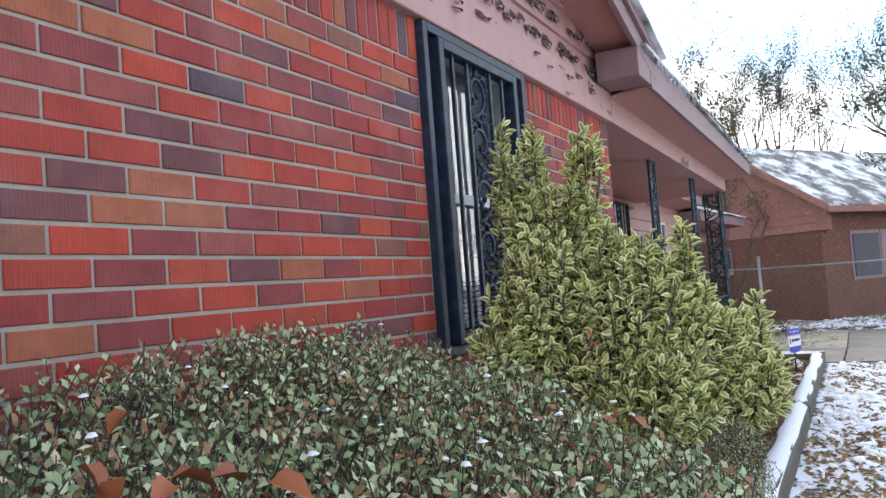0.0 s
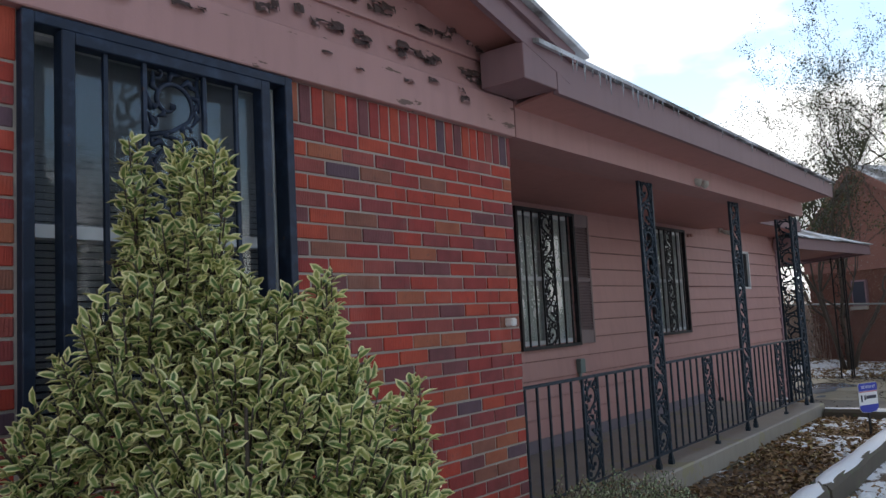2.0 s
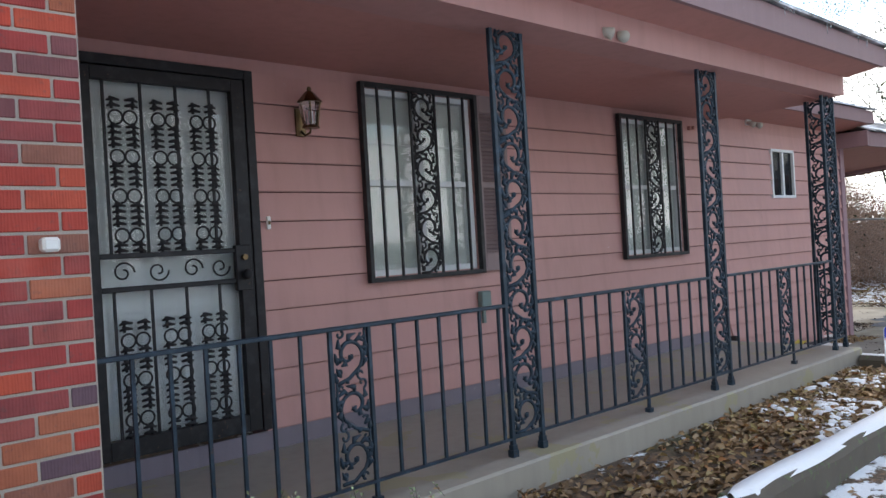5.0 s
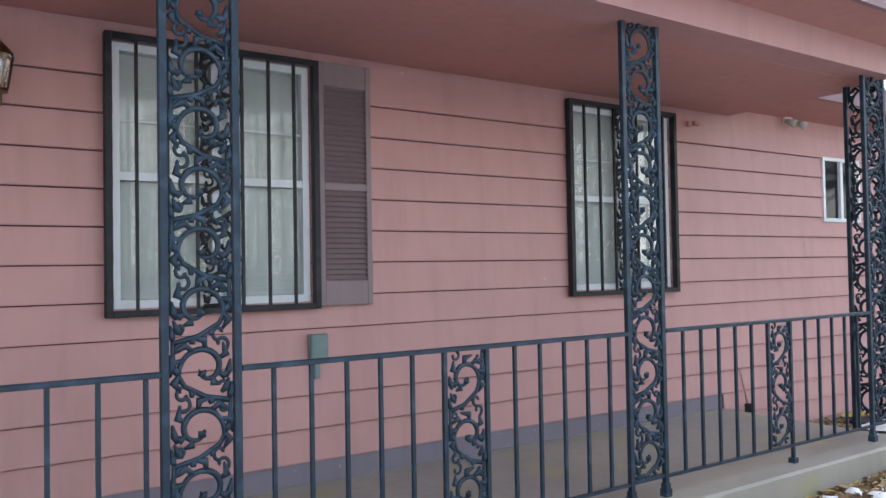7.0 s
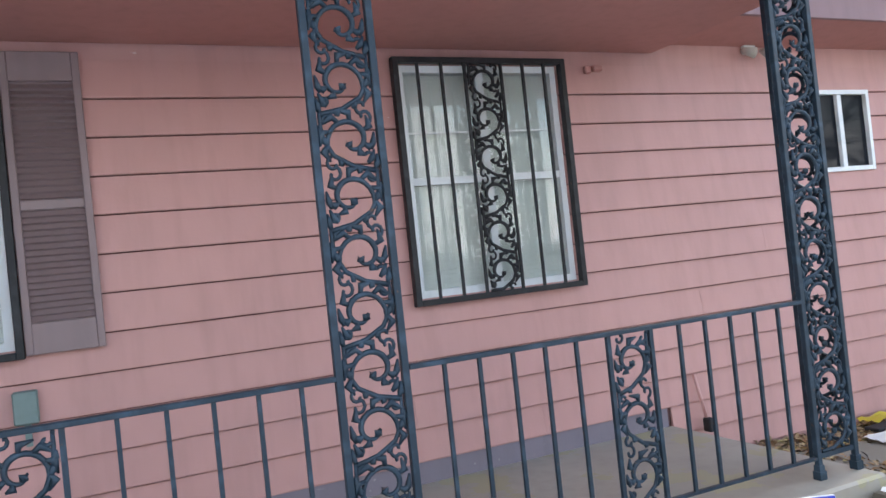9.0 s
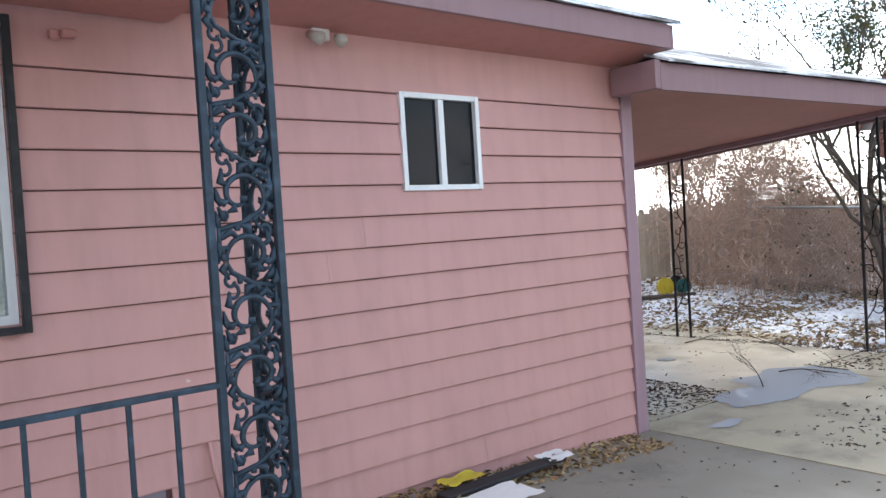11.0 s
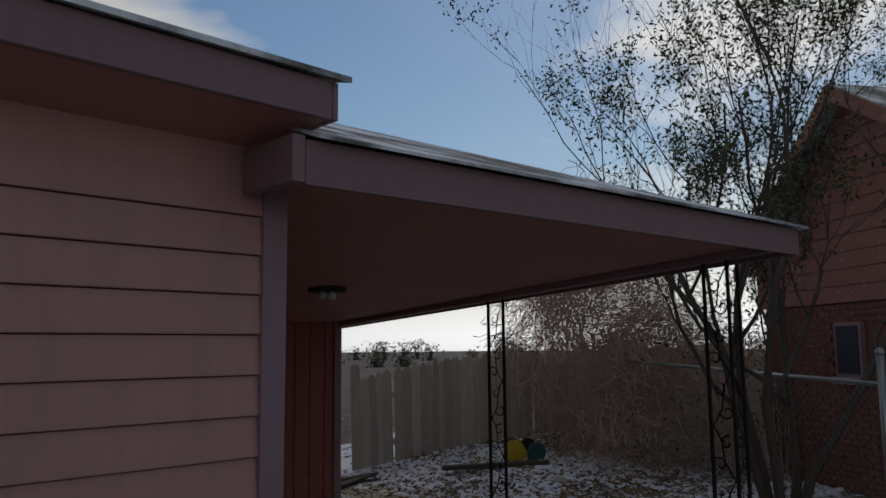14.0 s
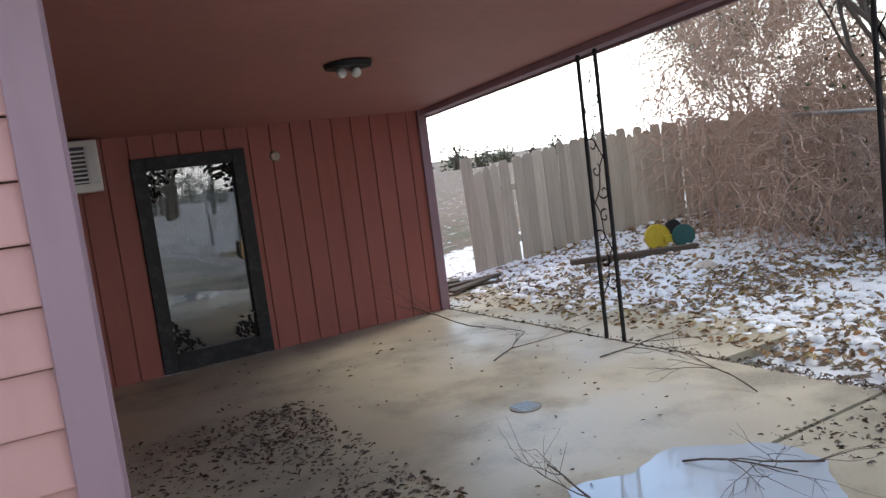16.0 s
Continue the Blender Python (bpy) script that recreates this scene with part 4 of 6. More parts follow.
for cx in (-.21, .0, .20):
    P = []
    for za, zb in ((D0 + .11, 1.33), (1.535, D1 - .13)):
        zz = za
        i = 0
        while zz < zb - .12:
            for s in (-1, 1):
                P.append((spiral(cx + s * .035, zz + .075, .034, .034, -1.5, 4.6, 12), .0055))
                for dz_ in (.0, .028, .13, .158):
                    P.append(([(cx + s * .012, -.03, zz + dz_), (cx + s * .045, -.03, zz + dz_ + .006), (cx + s * .075, -.03, zz + dz_ - .004)], [.006, .011, .005]))
                    P.append(([(cx + s * .05, -.03, zz + dz_ - .014), (cx + s * .055, -.03, zz + dz_ + .016)], .008))
            zz += .19
    V, F = tubes(P, 5)
    V = [(p[0], (p[1] if p[1] < -.015 else p[1] - .03), p[2]) for p in V]
    part("scrollwork", mesh_of("scrollwork", V, F, M["black"], True), None, e)
P = []
for cx, s in ((-.25, 1), (-.08, -1), (.1, 1), (.25, -1)):
    P.append((spiral(cx, 1.432, .055, .012, 0, s * 8, 22), .005))
V, F = tubes(P, 5)
part("lock_scrollwork", mesh_of("lock_scrollwork", [(p[0], p[1] - .028, p[2]) for p in V], F, M["black"], True), None, e)
part("lock_box", boxes((.33, .42, -.055, -.02, 1.30, 1.54), bevel=.004), M["black"], e)
bm = bmesh.new()
bmesh.ops.create_cone(bm, cap_ends=True, segments=16, radius1=.017, radius2=.015, depth=.02, matrix=Matrix.Translation((.375, -.064, 1.475)) @ Matrix.Rotation(radians(90), 4, "X"))
part("deadbolt", bm, M["brass"], e, "brass deadbolt")
bm = bmesh.new()
bmesh.ops.create_uvsphere(bm, u_segments=14, v_segments=8, radius=.028, matrix=Matrix.Translation((.375, -.085, 1.385)))
part("door_knob", bm, M["black"], e, smooth=True)

e = thing("door_2", "black framed glass storm door with ornate dark corners", "door", ((DX0 + DX1) / 2, PY, 0), 0, "", "structure")
H2 = (DX1 - DX0) / 2
part("door_frame", boxes((-H2, -H2 + .12, -.03, .06, .06, DZ1), (H2 - .12, H2, -.03, .06, .06, DZ1), (-H2 + .12, H2 - .12, -.03, .06, DZ1 - .11, DZ1), (-H2 + .12, H2 - .12, -.03, .06, .06, .22), bevel=.004), M["black"], e)
part("pane", boxes((-H2 + .12, H2 - .12, .02, .026, .22, DZ1 - .11)), M["storm_glass"], e)
part("inner_door", boxes((-H2 + .1, H2 - .1, .10, .13, .06, DZ1)), M["inner_grey"], e)
g = random.Random(8)
P = []
for sx in (-1, 1):
    for zb, sz in ((.24, 1), (DZ1 - .13, -1)):
        for i in range(80):
            u, v_ = g.random() ** 1.4 * .26, g.random() ** 1.4 * .30
            if u / .24 + v_ / .26 < 1.05:
                cx, cz_ = sx * (H2 - .13 - u), zb + sz * v_
                a = g.uniform(0, 6.3)
                P.append(([(cx, -.004, cz_), (cx + .018 * math.cos(a), -.006, cz_ + .018 * math.sin(a)), (cx + .035 * math.cos(a + .4), -.004, cz_ + .035 * math.sin(a + .4))], [.007, .013, .004]))
part("corner_ornament", tube_mesh("corner_ornament", P, M["black"], 5), None, e)
part("door_handle", boxes((H2 - .17, H2 - .15, -.06, -.035, .93, 1.09), (H2 - .17, H2 - .15, -.036, -.0, .94, .96), (H2 - .17, H2 - .15, -.036, .0, 1.06, 1.08)), M["brass"], e, "brass door handle")

# ---- the kerb round the bed ----
def kerb_run(pts, name="kerb_timber"):
    e = thing("kerb", "low weathered kerb with snow along its top", "kerb", group="kerbs of the bed")
    bm = bmesh.new()
    g = random.Random(3)
    (xa, ya), (xb, yb) = pts
    n = max(2, int(math.hypot(xb - xa, yb - ya) / .3))
    d = Vector((xb - xa, yb - ya, 0)).normalized()
    s = Vector((-d.y, d.x, 0))
    prof = [(-.075, -.15), (-.08, .07), (-.055, .105), (.05, .11), (.08, .075), (.078, -.15)]
    rings = []
    for i in range(n + 1):
        x, y = xa + (xb - xa) * i / n, ya + (yb - ya) * i / n
        c = Vector((x, y, .26))
        rings.append([bm.verts.new(c + s * (u + g.uniform(-.006, .006)) + Vector((0, 0, w + g.uniform(-.006, .006)))) for u, w in prof])
    for r0, r1 in zip(rings, rings[1:]):
        for k in range(len(prof)):
            bm.faces.new((r0[k], r0[(k + 1) % 6], r1[(k + 1) % 6], r1[k]))
    bm.faces.new(rings[0])
    bm.faces.new(rings[-1][::-1])
    part(name, bm, M["kerb"], e, smooth=False)
    bm = bmesh.new()
    L = math.hypot(xb - xa, yb - ya)
    n = int(L / .12)
    rows = []
    for i in range(n + 1):
        f = i / n
        x, y = xa + (xb - xa) * f, ya + (yb - ya) * f
        wv = .056 + .010 * noise.noise((x * 2.1, y * 2.1, 5)) - (.04 if i in (0, n) else 0)
        h = .118 + .010 * noise.noise((x * 3, y * 3, 2))
        c = Vector((x, y, .26)) + s * .015 * noise.noise((x * 1.7, y, 1))
        rows.append([bm.verts.new(c + s * u + Vector((0, 0, w))) for u, w in ((-wv - .01, .095), (-wv * .8, h - .004), (0, h + .006), (wv * .8, h - .003), (wv + .01, .095))])
    for r0, r1 in zip(rows, rows[1:]):
        for k in range(4):
            bm.faces.new((r0[k], r0[k + 1], r1[k + 1], r1[k]))
    part("snow_cap", bm, M["snow"], e, "thin line of snow", smooth=True)


kerb_run(((3.2, .49), (7.1, .49)))
kerb_run(((7.14, .49), (11.02, .49)))
kerb_run(((11.10, .42), (11.10, 1.36)))

# ---- the neighbour's house ----
def to_world(p, o, d):
    """Local: x along the ridge, y across towards the front, z up."""
    u, v_ = Vector((d[0], d[1], 0)).normalized(), Vector((-d[1], d[0], 0)).normalized() * -1
    return Vector(o) + u * p[0] + v_ * p[1] + Vector((0, 0, p[2]))


nb = thing("neighbour_house", "low brick house with faded red siding gable and snowy roof", "house", (22.2, 2.85, .1), math.degrees(math.atan2(-.55, .835)))
RW, LW, EV, PK, BND, LN = 3.1, 2.1, 2.65, 4.58, 2.15, 13.0


def rake_z(v):
    """Height of the roof over the gable; v is negative towards the street."""
    return PK - (PK - EV) * (abs(v) / (RW if v < 0 else LW))


part("wall", boxes((0.02, LN, -RW + .45, LW - .25, -.2, EV)), M["far_brick"], nb)
zz, k = BND, 0
while zz < PK - .1:
    t1 = zz + .195
    f = max(0.0, (PK - (zz + .14)) / (PK - EV)) if zz > EV - .1 else .93
    f = min(f, .93)
    if f > .03:
        part("gable_board", boxes((-.035, -.012, -RW * f, LW * f, zz, t1 - .012)), M["panel_far"], nb)
    zz += .195
part("gable", prism([(-RW * .93, BND), (LW * .93, BND), (LW * .93, EV - .02), (0, PK - .10), (-RW * .93, EV - .02)], "x", -.010, .1), M["panel_far"], nb)
part("roof", prism([(-RW, EV - .05), (0, PK - .05), (LW, EV - .05), (LW, EV + .06), (0, PK + .08), (-RW, EV + .06)], "x", -.25, LN + .3), M["roof"], nb, "snow covered roof")
for v0, s in ((RW + .02, -1), (LW + .02, 1)):
    part("rake", prism([(s * v0, EV - .12), (0, PK - .12), (0, PK + .06), (s * v0, EV + .06)], "x", -.28, -.252), M["panel_far"], nb)
part("eave_board", boxes((-.25, LN, -RW - .02, -RW + .01, EV - .12, EV + .03)), M["panel_far"], nb)
w = part("window", boxes((-.05, .015, .02, .45, 1.30, 1.92)), M["corner"], nb)
part("pane", boxes((-.062, -.051, .06, .41, 1.34, 1.88)), M["ink"], w)
part("sill", boxes((-.10, -.051, -.02, .49, 1.22, 1.298)), M["mortar"], w)
for wx in (1.6, 4.6, 8.0):
    w = part("window", boxes((wx - .6, wx + .6, -RW + .39, -RW + .448, .9, 2.1)), M["corner"], nb)
    part("pane", boxes((wx - .52, wx + .52, -RW + .37, -RW + .389, .98, 2.02)), M["ink"], w)
    part("shutter", boxes((wx + .64, wx + .95, -RW + .40, -RW + .448, .9, 2.1)), M["corner"], nb)
V, F = [], []
rr, z = 0, -.05
while z < BND - .03:
    v = -RW + .45 + (.11 if rr % 2 else 0)
    while v < LW - .25:
        q = len(V)
        v1 = min(v + .205, LW - .25)
        if not (v1 > .02 and v < .45 and 1.22 < z + .03 < 1.92):
            V += [(-.0, v, z), (-.0, v1, z), (-.0, v1, z + .062), (-.0, v, z + .062), (.02, v, z), (.02, v1, z), (.02, v1, z + .062), (.02, v, z + .062)]
            F += [(q, q + 1, q + 2, q + 3)[::-1], (q + 3, q + 2, q + 6, q + 7)[::-1], (q, q + 4, q + 5, q + 1)[::-1], (q, q + 3, q + 7, q + 4)[::-1], (q + 1, q + 5, q + 6, q + 2)[::-1]]
        v += .215
    z += .073
    rr += 1
part("bricks", mesh_of("bricks", V, F, M["far_brick"]), None, nb, "", "stuff")
V, F = [], []
rr, z = 0, -.05
while z < EV - .1:
    u = .02 + (.11 if rr % 2 else 0)
    while u < LN:
        q = len(V)
        u1 = u + .205
        y0 = -RW + .43
        V += [(u, y0, z), (u1, y0, z), (u1, y0, z + .062), (u, y0, z + .062), (u, y0 + .02, z), (u1, y0 + .02, z), (u1, y0 + .02, z + .062), (u, y0 + .02, z + .062)]
        F += [(q, q + 1, q + 2, q + 3), (q + 3, q + 2, q + 6, q + 7), (q, q + 4, q + 5, q + 1), (q, q + 3, q + 7, q + 4), (q + 1, q + 5, q + 6, q + 2)]
        u += .215
    z += .073
    rr += 1
part("side_bricks", mesh_of("side_bricks", V, F, M["far_brick"]), None, nb, "", "stuff")

# ---- chain link fence ----
clf = thing("chain_link_fence", "galvanised chain link fence with a top rail", "fence", (0, 0, 0))
CP = [(19.7, -7.0), (19.6, -4.0), (19.6, -1.0), (19.75, 1.98), (22.4, 6.2)]
for x, y in CP:
    bm = bmesh.new()
    gz = float(ground_z(x, y))
    bmesh.ops.create_cone(bm, cap_ends=True, segments=10, radius1=.035, radius2=.035, depth=1.72, matrix=Matrix.Translation((x, y, gz + .76)))
    bmesh.ops.create_uvsphere(bm, u_segments=10, v_segments=6, radius=.042, matrix=Matrix.Translation((x, y, gz + 1.62)))
    part("fence_post", bm, M["steel"], clf, smooth=True)
part("top_rail", tube_mesh("top_rail", [([(x, y, float(ground_z(x, y)) + 1.36) for x, y in CP], .02)], M["steel"], 8), None, clf)
P = []
for (xa, ya), (xb, yb) in zip(CP, CP[1:]):
    L = math.hypot(xb - xa, yb - ya)
    n = int(L / .085)
    for i in range(-15, n):
        for s in (1, -1):
            f0, f1 = (i / n, (i + 15) / n) if s > 0 else ((i + 15) / n, i / n)
            z0, z1 = .08, 1.30
            if f0 < 0 or f0 > 1 or f1 < 0 or f1 > 1:
                lo, hi = max(0, min(f0, f1)), min(1, max(f0, f1))
                if hi - lo < .003:
                    continue
                t0, t1 = (lo - f0) / (f1 - f0), (hi - f0) / (f1 - f0)
                if t0 > t1:
                    t0, t1 = t1, t0
                    f0, f1, z0, z1 = f0 + (f1 - f0) * t0, f0 + (f1 - f0) * t1, z0 + 1.22 * t0, z0 + 1.22 * t1
                else:
                    f0, f1, z0, z1 = f0 + (f1 - f0) * t0, f0 + (f1 - f0) * t1, z0 + 1.22 * t0, z0 + 1.22 * t1
            P.append(([(xa + (xb - xa) * f0, ya + (yb - ya) * f0, .15 + z0), (xa + (xb - xa) * f1, ya + (yb - ya) * f1, .15 + z1)], .0014))
part("mesh_wire", tube_mesh("mesh_wire", P, M["steel"], 3, False), None, clf, "", "stuff")

# ---- the wooden fence ----
wf = thing("wooden_fence", "leaning weathered grey picket fence with gaps", "fence", (0, 0, 0))
g = random.Random(11)
FA, FB = Vector((19.65, 8.80, 0)), Vector((25.6, 7.35, 0))
L = (FB - FA).length
d = (FB - FA).normalized()
x = 0
k = 0
while x < L:
    w = g.choice((.10, .14, .14, .155))
    p = FA + d * (x + w / 2)
    gz = float(ground_z(p.x, p.y)) - .02
    h = 1.28 + .05 * g.uniform(-1, 1) + .05 * math.sin(x * 1.3) + (.16 if k in (0,) else 0) + min(.09, x * .02)
    lean = radians(g.uniform(-.5, .5) - (2.2 if k < 5 else .8 if k < 16 else 0))
    bm = prism([(-w / 2 + .001, 0), (w / 2 - .001, 0), (w / 2 - .001, h - .05), (w / 2 - .03, h), (-w / 2 + .03, h), (-w / 2 + .001, h - .05)], "y", -.009, .009)
    ob = part("fence_board", bm, M["fence"], wf)
    ob.matrix_basis = Matrix.Translation((p.x, p.y + g.uniform(-.006, .006), gz)) @ Matrix.Rotation(math.atan2(d.y, d.x), 4, "Z") @ Matrix.Rotation(lean, 4, "Y")
    x += w + g.uniform(-.002, .003) + (.03 if k in (4, 23, 30) else 0)
    k += 1
for hz in (.35, 1.02):
    ob = part("fence_rail", boxes((0, L, .012, .05, hz, hz + .085)), M["fence"], wf)
    ob.matrix_basis = Matrix.Translation((FA.x, FA.y, .05)) @ Matrix.Rotation(math.atan2(d.y, d.x), 4, "Z")
back = thing("back_fence", "far chain link fence with a wooden rail behind the yard", "fence", (0, 0, 0))
part("rail", boxes((14, 19.7, 11.2, 11.24, 1.28, 1.36)), M["fence"], back)
for x in (14.3, 16.8, 19.5):
    part("fence_post", boxes((x - .03, x + .03, 11.18, 11.24, 0, 1.4)), M["steel"], back)

# ---- trees ----
def grow(g, p, d, length, rad, depth, out, tips, spread=.6, up=.25, bend=.25):
    """A limb as a bent tube, then its own limbs."""
    n = 5
    pts, rads = [np.array(p)], [rad]
    d = np.array(d, float)
    for i in range(n):
        d = d + np.array([g.uniform(-bend, bend), g.uniform(-bend, bend), g.uniform(-bend, bend) + up * .3])
        d /= np.linalg.norm(d)
        pts.append(pts[-1] + d * length / n)
        rads.append(rad * (1 - .5 * (i + 1) / n))
    out.append((pts, rads))
    if depth <= 1:
        for q in pts[1:]:
            tips.append((q, d))
    if depth == 0:
        return
    for i in range(g.choice((3, 4)) if depth > 1 else 4):
        j = g.randint(2, n)
        a = np.array([g.gauss(0, spread), g.gauss(0, spread), g.gauss(up, spread * .5)])
        e = d + a
        e /= np.linalg.norm(e)
        grow(g, pts[j], e, length * g.uniform(.55, .8), rads[j] * .65, depth - 1, out, tips, spread, up, bend)


def tree(name, label, x, y, height, rad, stems, depth, seed, leaf, leaves_per, size, spread=.55, up=.25, lean=(0, 0), category="tree", keep=1.0):
    g = random.Random(seed)
    out, tips = [], []
    gz = float(ground_z(x, y)) - .05
    for i in range(stems):
        a = 6.28 * i / stems + g.uniform(-.4, .4)
        t_ = .0 if stems == 1 else .32
        grow(g, (x + .08 * math.cos(a) * (stems > 1), y + .08 * math.sin(a) * (stems > 1), gz), (t_ * math.cos(a) + lean[0], t_ * math.sin(a) + lean[1], 1), height * .45, rad, depth, out, tips, spread, up)
    e = thing(name, label, category, (0, 0, 0))
    V, F = tubes(out, 5)
    part("trunk", mesh_of("trunk", V, F, M["bark"], True), None, e)
    if leaf:
        n_g = np.random.default_rng(seed)
        T = np.array([t_[0] for t_ in tips])
        if keep < 1:
            T = T[n_g.random(len(T)) < keep]
        T = T[[noise.noise((p[0] * 1.1, p[1] * 1.1, p[2] * 1.1)) > -.12 for p in T]]
        P = np.repeat(T, leaves_per, axis=0) + n_g.normal(size=(len(T) * leaves_per, 3)) * size * 1.1
        n = len(P)
        part("crown", leaf_cloud("crown", P, rand_dirs(n, -.3, n_g), rand_dirs(n, .6, n_g), size * n_g.uniform(.7, 1.2, n), size * .45, M[leaf], False), None, e)
    return e


tree("tree", "many-stemmed dark tree with sparse dull leaves beside the carport", 20.0, 2.95, 6.6, .052, 5, 4, 21, "tree_leaf", 9, .055, .62, .28, keep=.65)
tree("tree", "leafy shrub tree behind the vines", 24.2, 4.2, 5.6, .045, 5, 4, 22, "tree_leaf", 4, .08, .55, .2, keep=.5)
tree("tree", "tall dark evergreen tree behind the neighbour's house", 36.5, -3.6, 13, .22, 3, 5, 23, "far_leaf", 5, .11, .65, .3, keep=.7)
tree("tree", "tall tree with thin foliage behind the neighbour's house", 38.5, 4.2, 13, .22, 3, 5, 24, "far_leaf", 5, .11, .65, .3, keep=.7)
tree("tree", "dark evergreen tree in front of the neighbour's house", 22.6, -2.4, 5.5, .10, 2, 4, 25, "tree_leaf", 10, .09, .7, .1, keep=.35)
tree("tree", "tall oak with hanging dull foliage by the road", 31.0, -8.0, 14, .42, 1, 5, 26, "tree_leaf", 9, .14, .75, .1, keep=.3)
tree("tree", "grey-green thin tree behind the wooden fence", 26.2, 9.6, 4.0, .05, 4, 4, 29, "far_leaf", 6, .07, .55, .2)

# the mass of dry vines
g = random.Random(31)
vines = thing("vine_thicket", "tangled mass of pale brown dry vines over the fence", "thicket", (0, 0, 0))
P = []
for i in range(4600):
    cx, cy, cz0, rx, ry, rz_ = g.choice(((22.9, 6.9, 1.8, 1.2, 1.2, 2.4), (22.9, 6.9, 1.6, 1.3, 1.2, 2.5), (23.1, 6.7, .8, 1.3, 1.2, 2.4), (23.6, 6.1, .7, 1.6, 1.3, 1.7), (22.6, 5.6, .5, 1.1, .9, 1.2), (24.8, 5.2, .5, 1.6, 1.6, 1.5)))
    th, ph = g.uniform(0, 6.28), math.asin(g.uniform(-.1, 1))
    q = np.array([cx + rx * math.cos(th) * math.cos(ph), cy + ry * math.sin(th) * math.cos(ph), cz0 + rz_ * math.sin(ph)])
    q = q + np.array([g.gauss(0, .1), g.gauss(0, .1), g.gauss(0, .1)])
    v_ = np.array([g.gauss(0, .5), g.gauss(0, .5), g.uniform(-.6, .5)])
    pts = [q]
    for j in range(8):
        v_ = v_ + np.array([g.gauss(0, .35), g.gauss(0, .35), g.gauss(-.10, .28)])
        v_ /= np.linalg.norm(v_)
        nq = pts[-1] + v_ * .11
        nq[2] = max(nq[2], float(ground_z(nq[0], nq[1])) + .02)
        pts.append(nq)
    P.append((pts, g.uniform(.0030, .0062)))
part("vines", tube_mesh("vines", P, M["twig"], 3, False), None, vines, "", "stuff")
P = []
for i in range(900):
    x, y = g.uniform(21.6, 26.5), g.uniform(3.9, 7.2)
    if x + y * .6 < 25.2:
        continue
    z = float(ground_z(x, y))
    h = g.uniform(.8, 1.9)
    lx, ly = g.gauss(0, .25), g.gauss(0, .25)
    P.append(([(x, y, z - .02), (x + lx * .4, y + ly * .4, z + h * .55), (x + lx, y + ly, z + h)], [.006, .005, .002]))
part("canes", tube_mesh("canes", P, M["twig"], 3, False), None, vines, "", "stuff")
n = 2200
c = np.stack([rng.normal(24.0, 1.0, n), rng.normal(4.9, .8, n), np.abs(rng.normal(1.3, .9, n)) + .2], 1)
part("green_leaves", leaf_cloud("green_leaves", c, rand_dirs(n, -.2), rand_dirs(n, .5), rng.uniform(.05, .1, n), .04, M["tree_leaf"], False), None, vines, "", "stuff")

# far woods and fields behind, and unseen trees in front that block light
far = tagged(new("backdrop_woods"), "", "", "", "structure")
g = random.Random(41)
P, T = [], []
for i in range(240):
    a = g.uniform(-1.9, 1.5)
    r = g.uniform(60, 120)
    x, y = 14 + r * math.cos(a), r * math.sin(a)
    h = g.uniform(1.2, 3.0) * (r / 75)
    for j in range(7):
        th = g.uniform(0, 6.28)
        P.append(([(x, y, 0), (x + g.uniform(-.4, .4), y + g.uniform(-.4, .4), h * .5), (x + h * .25 * math.cos(th), y + h * .25 * math.sin(th), h * g.uniform(.7, 1))], [.12, .07, .02]))
    for j in range(150):
        T.append((x + g.gauss(0, h * .30), y + g.gauss(0, h * .22), h * g.random() ** 1.5 * .9 + .05))
# unseen trees on the -y side, added to dim low light on the facade
for i in range(150):
    a = g.uniform(-2.9, -1.0)
    r = g.uniform(30, 48)
    x, y = 7 + r * math.cos(a), r * math.sin(a)
    h = g.uniform(8, 13)
    P.append(([(x, y, 0), (x + .3, y, h * .5), (x, y + .3, h * .9)], [.18, .12, .03]))
    for j in range(110):
        T.append((x + g.gauss(0, 1.6), y + g.gauss(0, 1.6), h * g.uniform(.12, 1)))
part("trunks", tube_mesh("trunks", P, M["bark"], 3, False), None, far, "", "stuff")
T = np.array(T)
n = len(T)
part("foliage", leaf_cloud("foliage", T, rand_dirs(n), rand_dirs(n), rng.uniform(.2, .6, n), .22, M["far_leaf"], False), None, far, "", "stuff")

# ---- planting by the house ----
def near_leaves(e, name, P, D, size, mat, w=.42, label="", full=True):
    n = len(P)
    N = rand_dirs(n, 1.2)
    part(name, leaf_cloud(name, P, D, N, size * rng.uniform(.75, 1.25, n), size * w, mat, full, .22, .12 if full else 0), None, e, label, "stuff")


bush = thing("variegated_bush", "upright variegated bush with cream-edged green leaves against the bricks", "bush", (0, 0, 0))
BLOBS = [(2.74, .72, 1.28, .28, .36, .30), (2.60, .95, 1.42, .20, .20, .28), (2.70, 1.09, 1.90, .06, .06, .24), (2.80, 1.02, 1.92, .055, .055, .24), (2.74, 1.04, 1.68, .13, .11, .19),
         (2.74, .80, 1.84, .07, .07, .24), (2.76, .78, 1.60, .12, .12, .16), (2.855, .50, 1.55, .045, .045, .18), (2.84, .50, 1.22, .23, .24, .26), (2.90, .32, 1.12, .13, .12, .18), (2.93, .29, 1.29, .04, .04, .14), (2.45, 1.05, 1.28, .14, .12, .16),
         (2.62, .62, 1.12, .22, .24, .20), (2.72, .92, 1.70, .12, .14, .18), (2.83, .66, 1.46, .15, .16, .22), (2.86, .52, 1.40, .12, .12, .16)]
